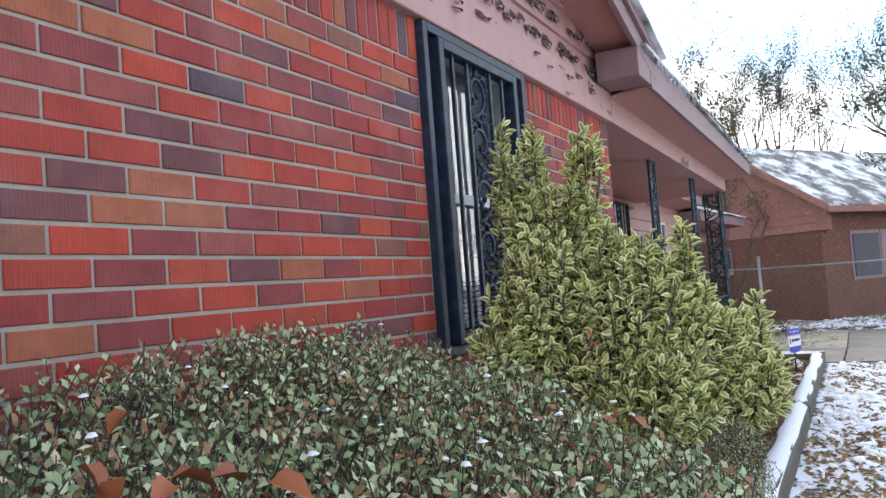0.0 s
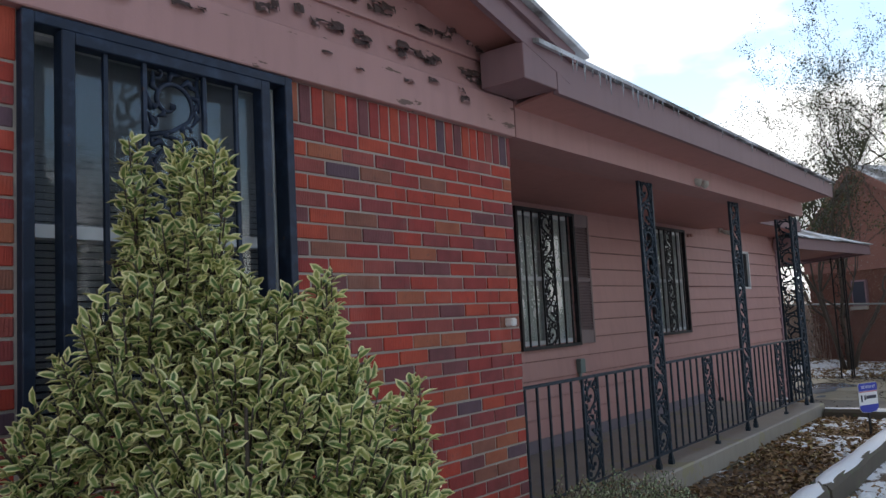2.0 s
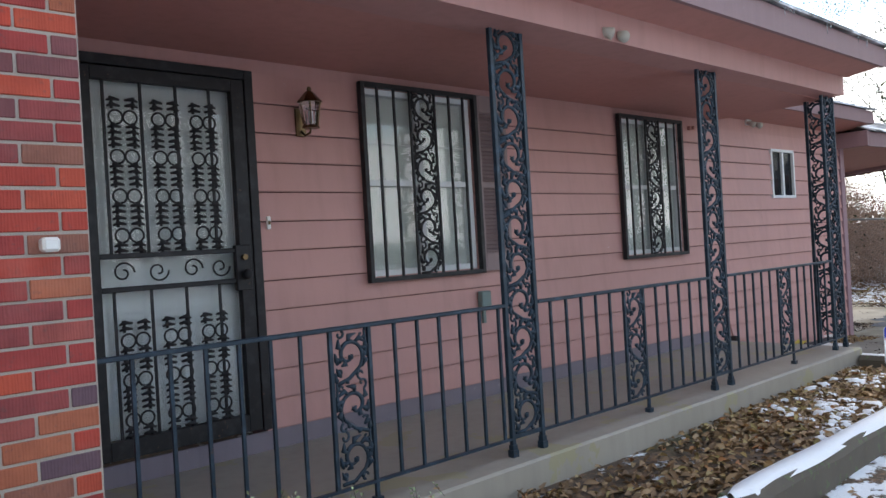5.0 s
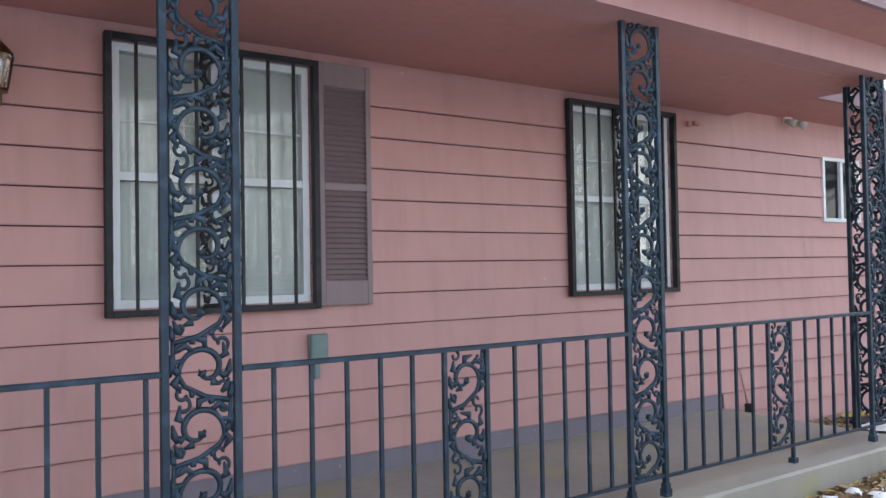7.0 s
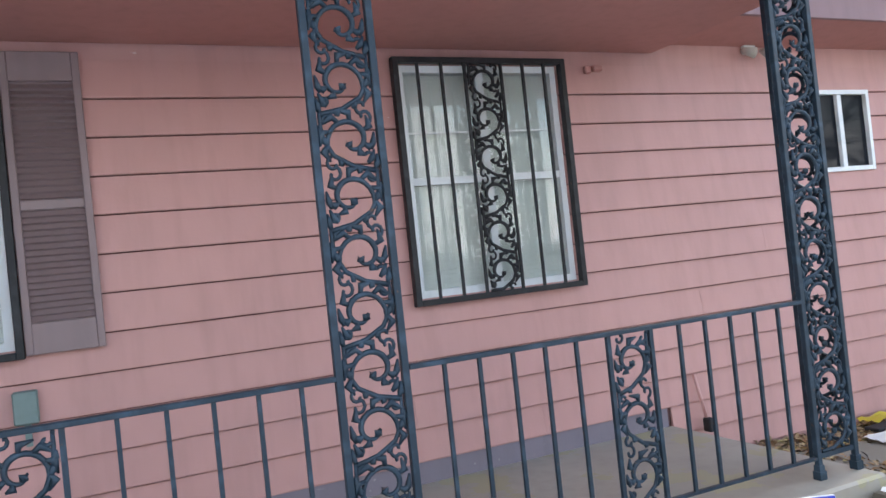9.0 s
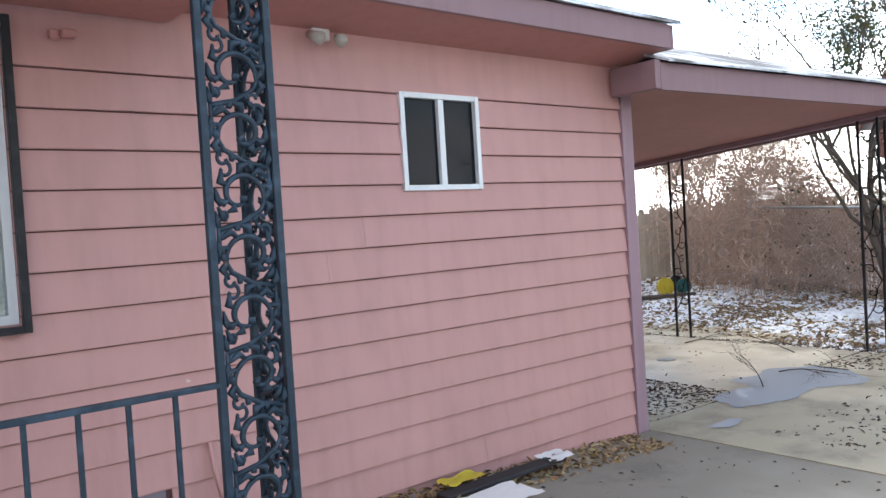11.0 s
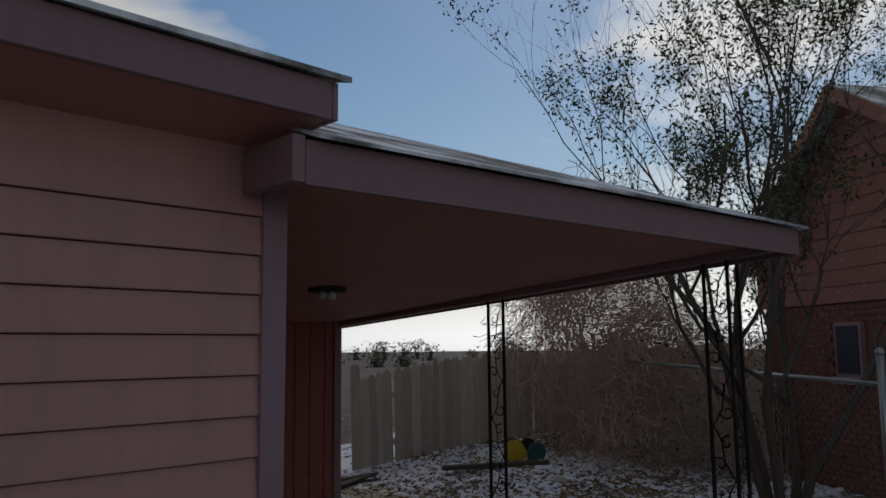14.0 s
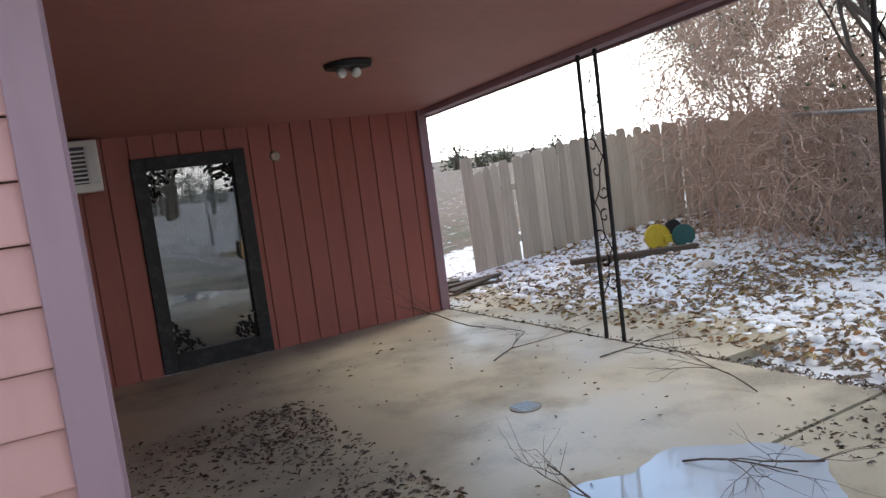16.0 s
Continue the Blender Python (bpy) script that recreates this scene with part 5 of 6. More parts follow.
stems, leafP, leafD = [], [], []
g = random.Random(51)
for bi, (cx, cy, cz0, rx, ry, rz_) in enumerate(BLOBS):
    vol = rx * ry + rx * rz_ + ry * rz_
    for i in range(int(vol * 950) + 8):
        th, u = g.uniform(0, 6.28), g.uniform(-.75, 1)
        r = g.uniform(.72, 1.06)
        q = math.sqrt(1 - u * u)
        tip = np.array([cx + rx * r * q * math.cos(th), cy + ry * r * q * math.sin(th), cz0 + rz_ * r * u])
        core = np.array([cx, cy, cz0 - rz_ * .3])
        dr = tip - core
        dr /= np.linalg.norm(dr)
        dr = dr + np.array([0, 0, .8])
        dr /= np.linalg.norm(dr)
        stems.append(([tip - dr * .13, tip - dr * .05, tip], [.003, .0025, .002]))
        nl = g.randint(8, 11)
        for j in range(nl):
            f = j / nl
            a = j * 2.4 + g.uniform(-.3, .3)
            s1 = np.cross(dr, [0, 0, 1.0]) + 1e-3
            s1 /= np.linalg.norm(s1)
            s2 = np.cross(dr, s1)
            side = s1 * math.cos(a) + s2 * math.sin(a)
            leafP.append(tip - dr * .115 * (1 - f) + side * .003)
            leafD.append(side * (1.25 - .8 * f) + dr * (.15 + .6 * f) + np.array([g.gauss(0, .2), g.gauss(0, .2), g.gauss(0, .2)]))
near_leaves(bush, "leaves", np.array(leafP), np.array(leafD), .044, M["variegated"], .50)
for i in range(11):
    bx, by = g.uniform(2.62, 2.92), g.uniform(.48, .90)
    tx, ty = bx + g.uniform(-.15, .15), by + g.uniform(-.12, .12)
    stems.append(([(bx, by, .22), (bx + .04, by, .6), (tx, ty, 1.05), (tx, ty, 1.4)], [.016, .013, .010, .005]))
part("stems", tube_mesh("stems", stems, M["bark"], 4), None, bush, "", "stuff")


def low_hedge(name, label, test, n, zfun, size, x0, x1, y0, y1, seed, depth=.14):
    g2 = np.random.default_rng(seed)
    e = thing(name, label, "hedge", (0, 0, 0))
    P, D, S = [], [], []
    while len(P) < n:
        x, y = g2.uniform(x0, x1), g2.uniform(y0, y1)
        if not test(x, y):
            continue
        top = zfun(x, y)
        z = top - abs(g2.normal(0, depth)) + .05 * noise.noise((x * 5, y * 5, 1)) + .035 * noise.noise((x * 17, y * 17, 8)) + .07 * noise.noise((x * 2, y * 2, 3))
        if z < .25:
            continue
        d = np.array([g2.normal(0, .45), g2.normal(-.15, .45), 1.0])
        d /= np.linalg.norm(d)
        tip = np.array([x, y, z])
        S.append(([tip - d * .10, tip], [.0018, .0010]))
        k2 = 6
        for j in range(k2):
            a = j * 2.4 + g2.uniform(0, 1)
            s1 = np.cross(d, [1.0, 0, 0])
            s1 /= np.linalg.norm(s1)
            s2 = np.cross(d, s1)
            side = s1 * math.cos(a) + s2 * math.sin(a)
            P.append(tip - d * .085 * (1 - j / k2))
            D.append(side + d * .6)
    near_leaves(e, "leaves", np.array(P), np.array(D), size, M["hedge"], .55, "", False)
    part("twigs", tube_mesh("twigs", S, M["bark"], 3, False), None, e, "", "stuff")
    return e


def hz(x, y):
    edge = min(1, max(0, (2.25 - .9 * max(0, .6 - y) - x) / .5)) ** .5
    front = min(1, max(0, (y - .02) / .12)) ** .5
    return (1.18 + .27 * min(1, max(0, (y - .05) / 1.0))) * (.62 + .38 * edge) * (.75 + .25 * front)


low_hedge("hedge", "dense dark small-leaved hedge below the brick wall", lambda x, y: x < 2.15 - .9 * max(0, .6 - y), 58000, hz, .0195, -1.0, 2.2, .06, 1.27, 61)


def hz2(x, y):
    r = ((x - 5.0) / 1.25) ** 2 + ((y - .94) / .42) ** 2
    return .32 + .42 * max(0, 1 - r) ** .7 + .10 * noise.noise((x * 6, y * 6, 2)) + .08 * noise.noise((x * 15, y * 15, 5))


low_hedge("low_shrub", "low dark shrub at the foot of the brick corner", lambda x, y: ((x - 5.0) / 1.25) ** 2 + ((y - .94) / .42) ** 2 < 1, 16000, hz2, .017, 3.7, 6.3, .5, 1.34, 62, .12)
low_hedge("low_shrub", "thin low shrub with brown leaves under the variegated bush", lambda x, y: x > 3.3 and ((x - 3.9) / .8) ** 2 + ((y - .75) / .35) ** 2 < 1, 6000, lambda x, y: .62 - .2 * abs(x - 3.9), .018, 3.2, 4.8, .4, 1.1, 63, .16)
# oak leaves and snow lying on the hedge
n = 9
P = np.array([(.54, .70, 0), (.56, .65, 0), (.58, .60, 0), (.66, .55, 0), (.64, .57, 0), (1.34, .34, 0), (1.31, .36, 0), (.70, .80, 0), (.59, .62, 0)])
for i in range(n):
    P[i, 2] = hz(P[i, 0], P[i, 1]) + .01
D = rand_dirs(n, 0)
D[:, 2] *= .25
e = thing("fallen_leaves", "rust brown oak leaves lying on the hedge", "leaves", (0, 0, 0))
part("leaves", leaf_cloud("leaves", P, D, rand_dirs(n, 2.5), rng.uniform(.035, .055, n), .035, M["oak"], True, .35, .3), None, e, "", "stuff")


def clods(name, label, pts, mat, smin, smax, seed):
    """Small irregular lumps, joined."""
    g2 = random.Random(seed)
    V, F = [], []
    for x, y, z in pts:
        r, h = g2.uniform(smin, smax), g2.uniform(.3, .6)
        n = 7
        q = len(V)
        a0 = g2.uniform(0, 6)
        ring = [(x + r * g2.uniform(.6, 1.3) * math.cos(a0 + 6.283 * i / n), y + r * g2.uniform(.6, 1.3) * math.sin(a0 + 6.283 * i / n), z - r * .1) for i in range(n)]
        inner = [(x + (p[0] - x) * .6, y + (p[1] - y) * .6, z + r * h * g2.uniform(.5, 1)) for p in ring]
        V += ring + inner + [(x, y, z + r * h)]
        for i in range(n):
            j = (i + 1) % n
            F += [(q + i, q + j, q + n + j, q + n + i), (q + n + i, q + n + j, q + 2 * n)]
    e = thing(name, label, name.split("_")[0], (0, 0, 0))
    part("lumps", mesh_of("lumps", V, F, mat, True), None, e, "", "stuff")


g = random.Random(71)
clods("snow_bits", "small bits of snow caught on the hedge", [(x, y, hz(x, y) - .01) for x, y in [(g.uniform(.0, 2.0), g.uniform(.2, 1.1)) for _ in range(60)]], M["snow"], .003, .009, 72)

# ---- leaf litter and broken snow on the ground ----
def litter(n, x0, x1, y0, y1, dens, size, seed, mat="dead", lift=.012):
    g2 = np.random.default_rng(seed)
    X, Y = g2.uniform(x0, x1, n * 3), g2.uniform(y0, y1, n * 3)
    keep = np.array([noise.noise((x * dens, y * dens, seed)) > g2.uniform(-.5, .45) for x, y in zip(X, Y)])
    X, Y = X[keep][:n], Y[keep][:n]
    Z = ground_z(X, Y) + g2.uniform(.0, lift, len(X)) + .006
    m_ = len(X)
    D = rand_dirs(m_, 0, g2)
    D[:, 2] *= .25
    N = rand_dirs(m_, 2.2, g2)
    return leaf_cloud("leaves", np.stack([X, Y, Z], 1), D, N, size * g2.uniform(.6, 1.3, m_), size * .5, M[mat], True, .3, .3)


e = thing("leaf_litter", "thick layer of curled brown leaves over the bed and yard", "leaves", (0, 0, 0))
for i, a in enumerate(((6500, 4.6, 11.0, .58, 1.37, 1.2, .060), (7000, 3.0, 11.3, -2.4, .40, .9, .055), (8500, 18.6, 23.5, 2.0, 8.5, .7, .07), (3000, 18.95, 22, -4, 2.2, .7, .07), (2600, 11.2, 14.3, 2.30, 2.67, .6, .05), (700, 11.2, 11.9, 1.5, 2.4, 1.0, .05))):
    part("leaves", litter(*a, 80 + i), None, e, "", "stuff")
e = thing("drive_litter", "dark damp leaves drifted over the concrete", "leaves", (0, 0, 0))
for i, a in enumerate(((4200, 14.52, 16.0, 2.8, 5.6, 1.1, .042), (260, 15.5, 18.2, 3.0, 7.2, .8, .035), (1100, 17.4, 18.9, 1.2, 2.9, 1.3, .045), (500, 18.28, 18.42, 2.6, 7.6, .1, .04), (900, 14.9, 18.6, .4, 2.0, 1.0, .045), (500, 17.5, 19.6, 7.2, 9.0, 1.3, .05), (300, 11.37, 14.4, .5, 2.6, .9, .04))):
    part("leaves", litter(*a, 90 + i, "wet_dead", lift=.006), None, e, "", "stuff")


def snow_patches(n, x0, x1, y0, y1, seed, smin, smax):
    g2 = random.Random(seed)
    out = []
    while len(out) < n:
        x, y = g2.uniform(x0, x1), g2.uniform(y0, y1)
        if noise.noise((x * .9, y * .9, seed)) + .5 * noise.noise((x * 3, y * 3, 4)) > -.05 + g2.uniform(-.2, .2):
            out.append((x, y, float(ground_z(x, y)) + .004))
    return out


clods("snow_crust", "broken crust of old snow over the leaves", snow_patches(1900, 18.9, 24.0, 2.6, 8.6, 5, 0, 0) + snow_patches(900, 19.1, 21.4, -3, 2.6, 6, 0, 0) + snow_patches(1300, 5.5, 11.3, -1.8, .38, 7, 0, 0) + snow_patches(160, 8.5, 11.0, .6, 1.3, 8, 0, 0), M["snow"], .015, .075, 75)

# ---- puddles, cracks and twigs on the concrete ----
def puddle(cx, cy, rx, ry, seed, rot=0):
    e = thing("puddle", "shallow meltwater puddle on the concrete, pale ice and sky reflection in its colour", "puddle", (0, 0, 0))
    ring = []
    for i in range(40):
        a = 6.283 * i / 40
        r = 1 + .45 * noise.noise((math.cos(a) * 1.4, math.sin(a) * 1.4, seed)) + .15 * noise.noise((math.cos(a) * 5, math.sin(a) * 5, seed))
        u, v_ = rx * r * math.cos(a), ry * r * math.sin(a)
        ring.append((cx + u * math.cos(rot) - v_ * math.sin(rot), cy + u * math.sin(rot) + v_ * math.cos(rot)))
    zt = max(float(ground_z(*p)) for p in ring) + .017
    vs = [(cx, cy, zt)] + [(x, y, zt) for x, y in ring]
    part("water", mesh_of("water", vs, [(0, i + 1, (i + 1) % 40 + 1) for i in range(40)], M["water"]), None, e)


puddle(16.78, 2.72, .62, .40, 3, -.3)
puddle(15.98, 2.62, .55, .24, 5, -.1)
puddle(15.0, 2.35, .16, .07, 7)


def branchlet(e, x, y, h, seed, flat=False):
    g2 = random.Random(seed)
    out, tips = [], []
    z = float(ground_z(x, y)) + .02
    dd = (g2.uniform(-1, 1), g2.uniform(-1, 1), .12 if flat else .9)
    grow(g2, (x, y, z), tuple(np.array(dd) / np.linalg.norm(dd)), h, .006, 2, out, tips, .6, .0 if flat else .1, .2)
    out = [([(q[0], q[1], max(q[2], z - .003)) for q in pts], r) for pts, r in out]
    part("twig", tube_mesh("twig", out, M["bark"], 4), None, e)


for i, (x, y, h, fl) in enumerate(((16.25, 2.75, .38, False), (16.9, 2.95, .5, True), (17.3, 2.5, .5, True), (17.9, 4.6, .8, True), (17.4, 5.2, .9, True), (15.6, 3.1, .3, True), (17.9, 3.3, .5, True), (18.0, 6.2, .7, True))):
    e = thing("fallen_branch", "small bare fallen branch on the concrete", "branch", (0, 0, 0), 0, "fallen branches")
    branchlet(e, x, y, h, 100 + i, fl)

drain = thing("floor_drain", "round rusty floor drain in the carport slab", "drain", (16.92, 4.18, .048))
bm = bmesh.new()
bmesh.ops.create_cone(bm, cap_ends=True, segments=24, radius1=.10, radius2=.095, depth=.012, matrix=Matrix.Translation((0, 0, .004)))
part("rim", bm, M["wet_concrete"], drain)
part("grate", boxes(*[(-.07, .07, o - .005, o + .005, .010, .014) for o in (-.06, -.035, -.01, .015, .04, .065)]), M["steel"], drain)

# ---- lumber, reel and wheels by the wooden fence ----
for i, (x0, y0, x1, y1, w, h) in enumerate(((20.0, 7.35, 21.3, 6.65, .10, .06), (18.6, 8.2, 20.0, 8.3, .09, .03), (18.7, 7.9, 19.5, 8.25, .12, .025), (18.2, 8.4, 19.6, 8.0, .09, .025), (18.4, 8.8, 19.2, 8.5, .1, .04))):
    e = thing("loose_board", "old dark board lying on the ground", "board", ((x0 + x1) / 2, (y0 + y1) / 2, float(ground_z((x0 + x1) / 2, (y0 + y1) / 2)) + .02 + .012 * (i % 3)), math.degrees(math.atan2(y1 - y0, x1 - x0)), "loose boards")
    L = math.hypot(x1 - x0, y1 - y0)
    part("plank", boxes((-L / 2, L / 2, -w / 2, w / 2, 0, h), bevel=.004), M["lumber"], e)
e = thing("lawn_edger", "yellow and teal garden machine with two wheels lying by the fence", "garden machine", (21.25, 6.95, float(ground_z(21.25, 6.95))), -25)
for (cx, cz_, r, mt) in ((-.18, .13, .15, "yellow"), (.10, .12, .13, "teal"), (.02, .22, .09, "rubber")):
    bm = bmesh.new()
    bmesh.ops.create_cone(bm, cap_ends=True, segments=24, radius1=r, radius2=r, depth=.06, matrix=Matrix.Translation((cx, -.05 if mt == "teal" else .05, cz_)) @ Matrix.Rotation(radians(90), 4, "X"))
    bmesh.ops.create_cone(bm, cap_ends=True, segments=14, radius1=r * .35, radius2=r * .3, depth=.09, matrix=Matrix.Translation((cx, -.05 if mt == "teal" else .05, cz_)) @ Matrix.Rotation(radians(90), 4, "X"))
    part("wheel", bm, M[mt], e)
part("body", boxes((-.12, .12, -.02, .04, .05, .14), (.02, .25, -.01, .03, .04, .08), bevel=.01), M["yellow"], e)
e = thing("rock", "pale broken stone on the snow", "stone", (20.6, 5.95, float(ground_z(20.6, 5.95))))
bm = bmesh.new()
bmesh.ops.create_icosphere(bm, subdivisions=2, radius=.13)
for v_ in bm.verts:
    v_.co = Vector((v_.co.x * 1.3, v_.co.y * .8, max(v_.co.z * .6, -.02))) * (1 + .3 * noise.noise(v_.co * 6))
part("stone", bm, M["fence"], e)

# ---- litter pile by the siding ----
e = thing("rubbish_pile", "white sheet and dark strip on wet leaves by the wall", "rubbish", (12.8, 2.36, float(ground_z(12.8, 2.36)) + .02))
def sheet(x0, x1, y0, y1, n, amp, seed):
    vs = [(x0 + (x1 - x0) * i / n, y0 + (y1 - y0) * j / n, .02 + amp * (1 + noise.noise((i * .7, j * .7, seed)))) for i in range(n + 1) for j in range(n + 1)]
    fs = [(i * (n + 1) + j, (i + 1) * (n + 1) + j, (i + 1) * (n + 1) + j + 1, i * (n + 1) + j + 1) for i in range(n) for j in range(n)]
    return vs, fs


vs, fs = sheet(-.55, .05, -.28, -.02, 10, .02, 3)
part("white_sheet", mesh_of("white_sheet", vs, fs, M["plastic"], True), None, e)
part("dark_strip", boxes((-.35, .55, .02, .12, .02, .045), bevel=.005), M["rubber"], e)
vs, fs = sheet(.42, .62, .0, .16, 6, .03, 8)
part("crumpled_paper", mesh_of("crumpled_paper", vs, fs, M["plastic"], True), None, e)
vs, fs = sheet(-.25, .0, .12, .24, 6, .035, 12)
part("yellow_bag", mesh_of("yellow_bag", vs, fs, M["yellow"], True), None, e)

# ---- fixtures ----
e = thing("wall_lantern", "aged brass wall lantern with clear panes", "wall lamp", (6.59, SY - .02, 0))
part("back_plate", boxes((-.035, .035, -.012, .0, 2.14, 2.30), bevel=.004), M["brass"], e)
part("arm", tube_mesh("arm", [([(0, -.01, 2.17), (0, -.05, 2.14), (0, -.10, 2.15), (0, -.11, 2.185)], .007)], M["brass"], 6), None, e)
bm = bmesh.new()
bmesh.ops.create_cone(bm, cap_ends=True, segments=6, radius1=.042, radius2=.062, depth=.13, matrix=Matrix.Translation((0, -.11, 2.25)))
part("glass_body", bm, M["glass"], e)
bm = bmesh.new()
bmesh.ops.create_cone(bm, cap_ends=True, segments=6, radius1=.072, radius2=.02, depth=.06, matrix=Matrix.Translation((0, -.11, 2.348)))
bmesh.ops.create_cone(bm, cap_ends=True, segments=6, radius1=.05, radius2=.045, depth=.015, matrix=Matrix.Translation((0, -.11, 2.18)))
bmesh.ops.create_uvsphere(bm, u_segments=8, v_segments=6, radius=.014, matrix=Matrix.Translation((0, -.11, 2.392)))
for i in range(6):
    a = i * math.pi / 3
    V1 = (math.cos(a) * .044, -.11 + math.sin(a) * .044, 2.185)
    V2 = (math.cos(a) * .064, -.11 + math.sin(a) * .064, 2.315)
    dv = Vector(V2) - Vector(V1)
    bmesh.ops.create_cone(bm, cap_ends=True, segments=4, radius1=.004, radius2=.004, depth=dv.length, matrix=Matrix.Translation((Vector(V1) + Vector(V2)) / 2) @ dv.to_track_quat("Z", "Y").to_matrix().to_4x4())
part("cage", bm, M["brass"], e)
part("bulb", boxes((-.012, .012, -.122, -.098, 2.20, 2.27), bevel=.006), M["plastic"], e)

e = thing("window_shutter", "taupe louvred plastic shutter beside the porch window", "shutter", (8.14, SY - .02, 0))
W_ = .147
for s in (-1, 1):
    part("stile", boxes((s * (W_ - .015) - .015, s * (W_ - .015) + .015, -.03, 0, 1.285, 2.50), bevel=.003), M["shutter"], e)
for z0, z1 in ((1.285, 1.41), (1.86, 1.90), (2.38, 2.50)):
    part("rail", boxes((-W_ + .03, W_ - .03, -.028, 0, z0, z1), bevel=.002), M["shutter"], e)
part("backing", boxes((-W_ + .03, W_ - .03, -.006, 0, 1.41, 2.38)), M["shutter"], e)
lou = prism([(-.030, 0), (-.028, .003), (-.009, .021), (-.009, .017)], "x", -W_ + .031, W_ - .031)
lm = bpy.data.meshes.new("louvre")
lou.to_mesh(lm)
lou.free()
lm.materials.append(M["shutter"])
for z0, z1 in ((1.415, 1.84), (1.905, 2.36)):
    zz = z0
    while zz < z1:
        ob = part("louvre", lm, None, e)
        ob.location.z = zz
        zz += .0262

e = thing("outdoor_socket", "grey-green weatherproof socket box with conduit", "socket", (7.975, SY - .02, 0))
part("box", boxes((-.045, .045, -.05, 0, 1.02, 1.15), bevel=.006), M["box"], e)
part("conduit", boxes((-.012, .012, -.02, 0, .93, 1.02)), M["box"], e)
e = thing("doorbell", "small white doorbell button", "doorbell", (6.345, SY - .02, 0))
part("plate", boxes((-.012, .012, -.015, 0, 1.62, 1.69), bevel=.003), M["plastic"], e)
part("button", boxes((-.006, .006, -.02, -.0155, 1.645, 1.665)), M["brass"], e)
e = thing("wall_hook", "white plastic cap on the brick corner", "fitting", (4.82, BY, 1.535))
part("cap", boxes((-.024, .024, -.05, 0, -.02, .022), bevel=.008), M["plastic"], e)
for x, y, z, nm in ((7.75, 1.36, 2.60, "twin white flood lights under the eave"), (12.06, 2.64, 2.58, "small white security light under the low eave")):
    e = thing("flood_light", nm, "flood light", (x, y, z))
    part("base", boxes((-.05, .05, .03, .075, -.03, .03), bevel=.005), M["plastic"], e)
    for s in (-1, 1):
        bm = bmesh.new()
        bmesh.ops.create_cone(bm, cap_ends=True, segments=14, radius1=.034, radius2=.018, depth=.085, matrix=Matrix.Translation((s * .07, -.02, -.03)) @ Matrix.Rotation(radians(s * 35), 4, "Y") @ Matrix.Rotation(radians(-60), 4, "X"))
        part("lamp_head", bm, M["aged"], e, smooth=True)
e = thing("door_camera", "black and white sensor on the siding under the porch end", "sensor", (10.85, SY - .03, 2.44))
part("body", boxes((-.05, -.01, -.03, .0, -.02, .02), (-.01, .05, -.05, -.01, -.012, .02), bevel=.006), M["soffit"], e)

e = thing("ceiling_lamp", "round dark carport ceiling lamp with two bare sockets", "ceiling lamp", (16.50, 5.10, cz(5.10)))
bm = bmesh.new()
bmesh.ops.create_cone(bm, cap_ends=True, segments=24, radius1=.15, radius2=.16, depth=.03, matrix=Matrix.Translation((0, 0, -.016)))
part("rim", bm, M["rubber"], e)
for s in (-1, 1):
    bm = bmesh.new()
    bmesh.ops.create_uvsphere(bm, u_segments=12, v_segments=8, radius=.035, matrix=Matrix.Translation((s * .05, 0, -.06)))
    part("bulb", bm, M["plastic"], e, smooth=True)
e = thing("wall_sensor", "round pale cap beside the carport door", "fitting", (16.72, PY, 1.80))
bm = bmesh.new()
bmesh.ops.create_cone(bm, cap_ends=True, segments=18, radius1=.05, radius2=.04, depth=.03, matrix=Matrix.Translation((0, -.017, 0)) @ Matrix.Rotation(radians(90), 4, "X"))
part("cap", bm, M["fence"], e)
e = thing("air_conditioner", "white wall air conditioner with dark louvres beside the carport door", "air conditioner", (15.03, PY, .04))
part("case", boxes((-.19, .19, -.22, -.001, 1.63, 2.04), bevel=.01), M["plastic"], e)
part("vent_panel", boxes((-.14, .09, -.226, -.221, 1.70, 1.99)), M["ink"], e)
for i in range(8):
    zz = 1.71 + i * .034
    part("vent_slat", boxes((-.14, .09, -.236, -.2265, zz, zz + .013)), M["plastic"], e)
part("control_panel", boxes((.10, .17, -.228, -.221, 1.70, 1.99), bevel=.003), M["white"], e)

# ---- yard sign ----
sg = thing("yard_sign", "white security yard sign with blue bands on a metal stake", "sign", (9.84, .67, .10), -24)
part("stake", boxes((-.012, .012, .004, .012, .12, .50)), M["rubber"], sg)
SH = [(-.135, .655), (-.125, .672), (.125, .672), (.135, .655), (.135, .44), (.10, .405), (0, .395), (-.10, .405), (-.135, .44)]
part("board", prism(SH, "y", -.003, .003), M["signwhite"], sg)
part("top_band", prism([(-.134, .600), (-.134, .655), (-.124, .671), (.124, .671), (.134, .655), (.134, .600)], "y", -.006, -.0032), M["blue"], sg)
part("red_line", boxes((-.134, .134, -.0058, -.0034, .590, .596)), M["red"], sg)
part("bottom_band", prism([(-.134, .47), (.134, .47), (.134, .441), (.10, .407), (0, .397), (-.10, .407), (-.134, .441)], "y", -.006, -.0032), M["blue"], sg)
part("bars", boxes((-.06, -.045, -.0062, -.0034, .515, .56), (-.035, .11, -.0062, -.0034, .525, .555), (-.11, -.09, -.0062, -.0034, .50, .565)), M["ink"], sg, "dark bars of the maker's mark")


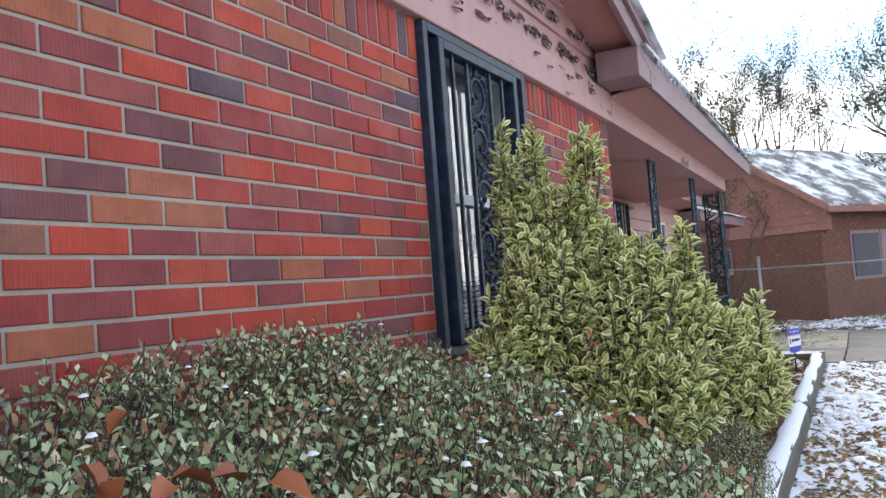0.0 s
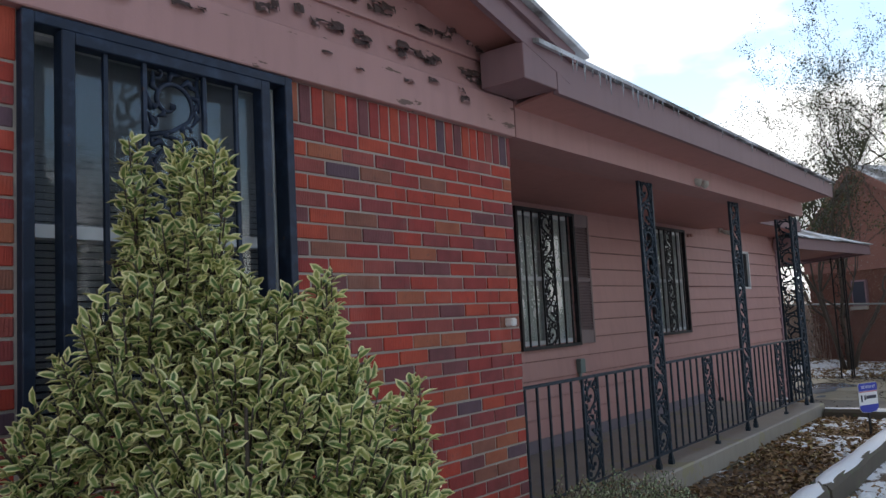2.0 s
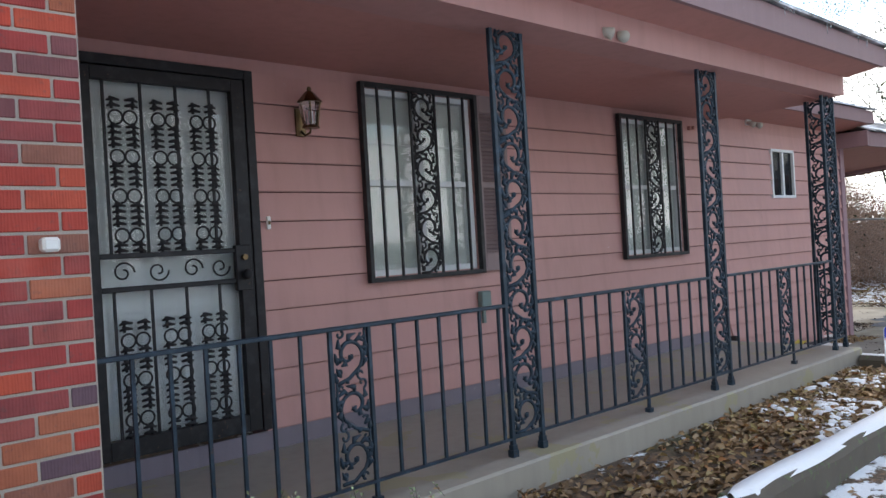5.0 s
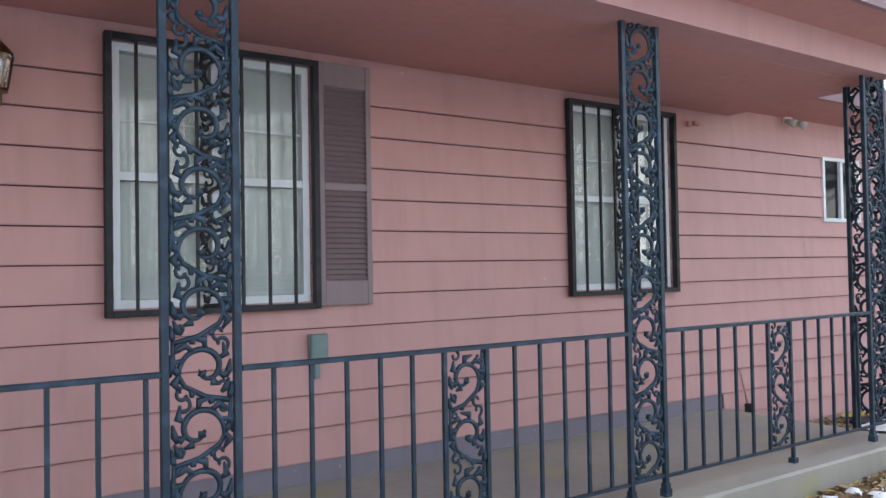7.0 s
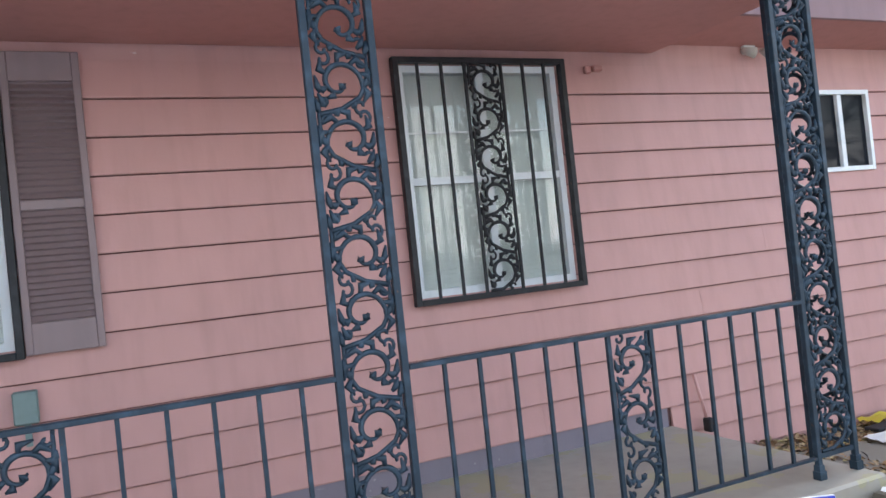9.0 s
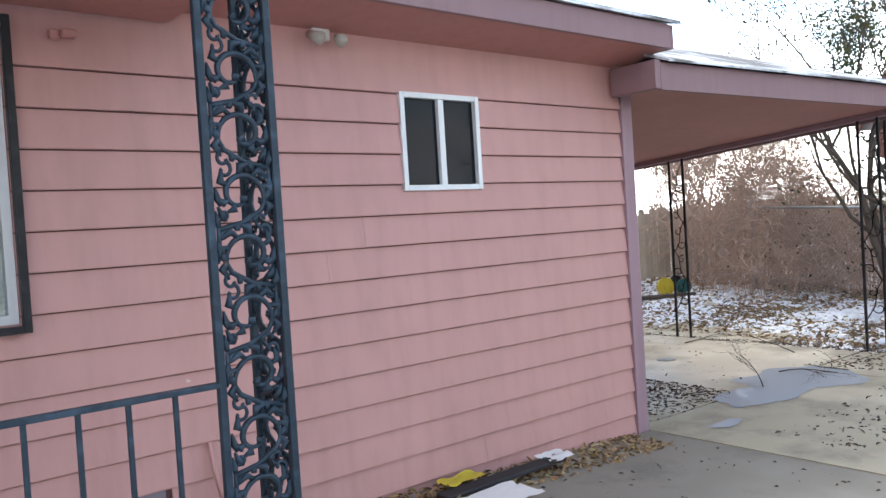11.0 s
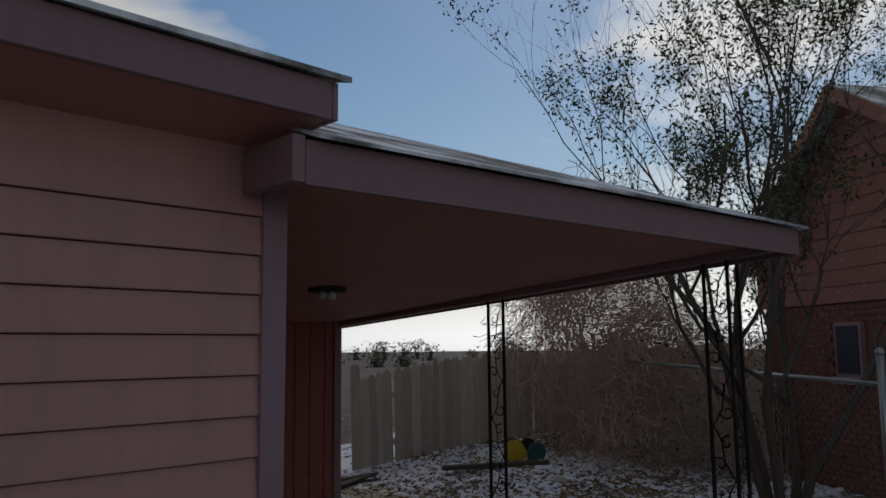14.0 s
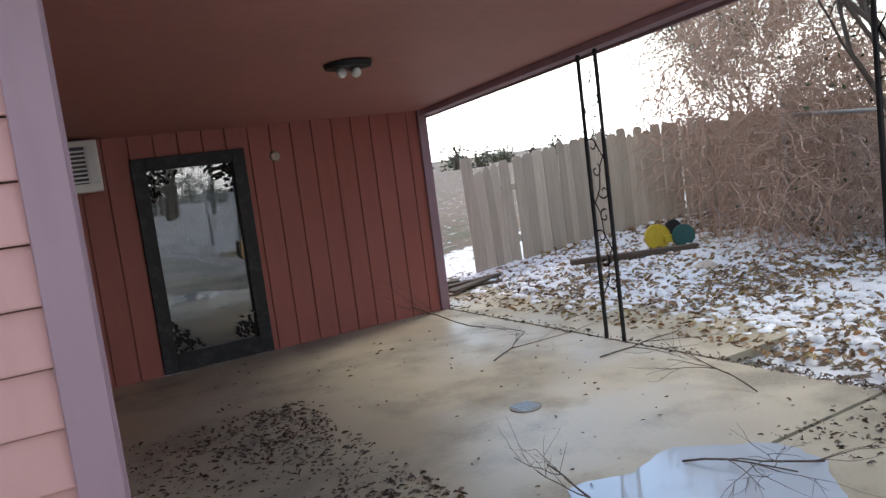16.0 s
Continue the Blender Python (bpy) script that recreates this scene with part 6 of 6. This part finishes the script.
def text(body, size, loc, mat, parent):
    cu = bpy.data.curves.new("lettering", "FONT")
    cu.body, cu.size, cu.extrude, cu.align_x, cu.align_y = body, size, .0006, "CENTER", "CENTER"
    ob = bpy.data.objects.new("tmp", cu)
    scene.collection.objects.link(ob)
    me = bpy.data.meshes.new_from_object(ob)
    bpy.data.objects.remove(ob)
    me.materials.append(mat)
    o2 = part("lettering", me, None, parent, "white lettering")
    o2.matrix_basis = Matrix.Translation(loc) @ Matrix.Rotation(radians(90), 4, "X")


text("SECURED BY", .036, (0, -.0068, .635), M["signwhite"], sg)

# ---- icicles ----
g = random.Random(91)
ic = thing("icicles", "row of small icicles along the porch eave", "icicles", (0, 0, 0))
x = 4.98
while x < 11.3:
    if g.random() < (.75 if x < 6.3 else .25):
        l = g.uniform(.03, .13) * (1.0 if x < 6.3 else .6)
        bm = bmesh.new()
        bmesh.ops.create_cone(bm, cap_ends=True, segments=6, radius1=.0012, radius2=g.uniform(.004, .008), depth=l, matrix=Matrix.Translation((x, .975 + .0195 * (x - 4.97), 2.90 - l / 2)))
        part("icicle", bm, M["ice"], ic, smooth=True)
    x += g.uniform(.03, .09)

# ---- peeling paint on the gable ----
g = random.Random(95)
V, F = [], []
for zrow, n, big in ((2.725, 90, 1.1), (2.89, 80, 1.1), (2.60, 22, .8), (3.05, 50, .9), (3.21, 30, .8)):
    for i in range(n):
        x = g.uniform(.4, 4.7)
        w, h = g.uniform(.03, .10) * big, g.uniform(.015, .045) * big
        z0 = zrow + g.uniform(.0, .05)
        yb = BY - (.037 if zrow < 2.7 else .013)
        q = len(V)
        m_ = 5
        for j in range(m_ + 1):
            f = j / m_
            wob = g.uniform(-.006, .006)
            V += [(x + w * f, yb - .001, z0 + h + wob), (x + w * f + g.uniform(-.004, .004), yb - .012 * math.sin(f * 3.1) - .006, z0 + h * .5 + wob), (x + w * f, yb - .022 * math.sin(f * 3.1) - .004, z0 + g.uniform(0, .01))]
        for j in range(m_):
            a = q + j * 3
            F += [(a, a + 3, a + 4, a + 1), (a + 1, a + 4, a + 5, a + 2)]
part("peeling_paint", mesh_of("peeling_paint", V, F, M["peel"]), None, gable, "curled strips of peeling paint", "stuff")

e = thing("hose_bib", "black hose tap with a short pipe low on the siding", "tap", (11.37, SY - .02, -.17))
part("pipe", tube_mesh("pipe", [([(-.03, -.01, .86), (-.02, -.04, .72), (0, -.05, .60)], .010)], M["siding"], 6), None, e)
part("tap", boxes((-.02, .02, -.09, -.03, .53, .61), bevel=.008), M["rubber"], e)
for ob in bpy.data.objects:
    if ob.type == "MESH" and ob.name.startswith("pane") and ob.data.materials and ob.data.materials[0] == M["glass"]:
        ob.visible_shadow = False

# ---- bricks last ----
meshes = {}
joined = bmesh.new()
near, rest = [], []
for a, b2, z in BRICKS:
    (near if (3.44 <= a <= 4.95 and z > .75) or (1.9 <= a < 2.47 and z > 1.15) else rest).append((a, b2, z))
for a, b2, z in near:
    key = round(b2 - a, 3)
    if key not in meshes:
        meshes[key] = shared_brick(b2 - a, CO - JT)
    ob = part("brick", meshes[key], None, brick_wall)
    ob.location = (a + random.uniform(-.0012, .0012), BY + random.uniform(-.003, .002), z + random.uniform(-.0012, .0012))
V, F = [], []
CUBE = [(0, 1, 3, 2), (4, 6, 7, 5), (0, 4, 5, 1), (2, 3, 7, 6), (0, 2, 6, 4), (1, 5, 7, 3)]


def add_block(x0, x1, y0, y1, z0, z1):
    q = len(V)
    c = .0022
    for yy, k2 in ((y0, c), (y0 + c, 0), (y1, 0)):
        V.extend([(x0 + k2, yy, z0 + k2), (x1 - k2, yy, z0 + k2), (x1 - k2, yy, z1 - k2), (x0 + k2, yy, z1 - k2)])
    F.append((q, q + 1, q + 2, q + 3))
    for r in (0, 4):
        for i in range(4):
            j = (i + 1) % 4
            F.append((q + r + j, q + r + i, q + r + 4 + i, q + r + 4 + j))


for a, b2, z in rest:
    dy = random.uniform(-.0015, .0015)
    add_block(a, b2, BY + dy, BY + .05, z, z + CO - JT)
x = -2.5
SW = .0645
while x < 4.93:
    xa, xb = x, min(x + SW - .010, 4.945)
    if x < WX0 < xb:
        xb = WX0 - .001
    if x < WX1 < xb:
        xa = WX1 + .001
    if xb - xa > .008 and not (xa >= WX0 - .0005 and xb <= WX1 + .0005):
        add_block(xa, xb, BY + random.uniform(-.0015, .0015), BY + .05, SOLDIER0, SOLDIER0 + .152)
    x += SW
# the return of the corner
z = SOLDIER0 - CO
i = 0
while z > .12:
    y = BY + .052
    for w in ((.035, .19, .19, .19, .19, .19, .19, .13) if i % 2 else (.13, .19, .19, .19, .19, .19, .19, .035)):
        q = len(V)
        V.extend([(4.94, y, z), (4.953, y, z), (4.953, y + w - JT, z), (4.94, y + w - JT, z), (4.94, y, z + CO - JT), (4.953, y, z + CO - JT), (4.953, y + w - JT, z + CO - JT), (4.94, y + w - JT, z + CO - JT)])
        F.extend([(q + 1, q + 2, q + 6, q + 5), (q, q + 1, q + 5, q + 4), (q + 2, q + 3, q + 7, q + 6), (q + 4, q + 5, q + 6, q + 7), (q, q + 3, q + 2, q + 1)])
        y += w
        if y > 2.66:
            break
    z -= CO
    i += 1
part("bricks", mesh_of("bricks", V, F, M["brick_joined"]), None, brick_wall, "", "stuff")
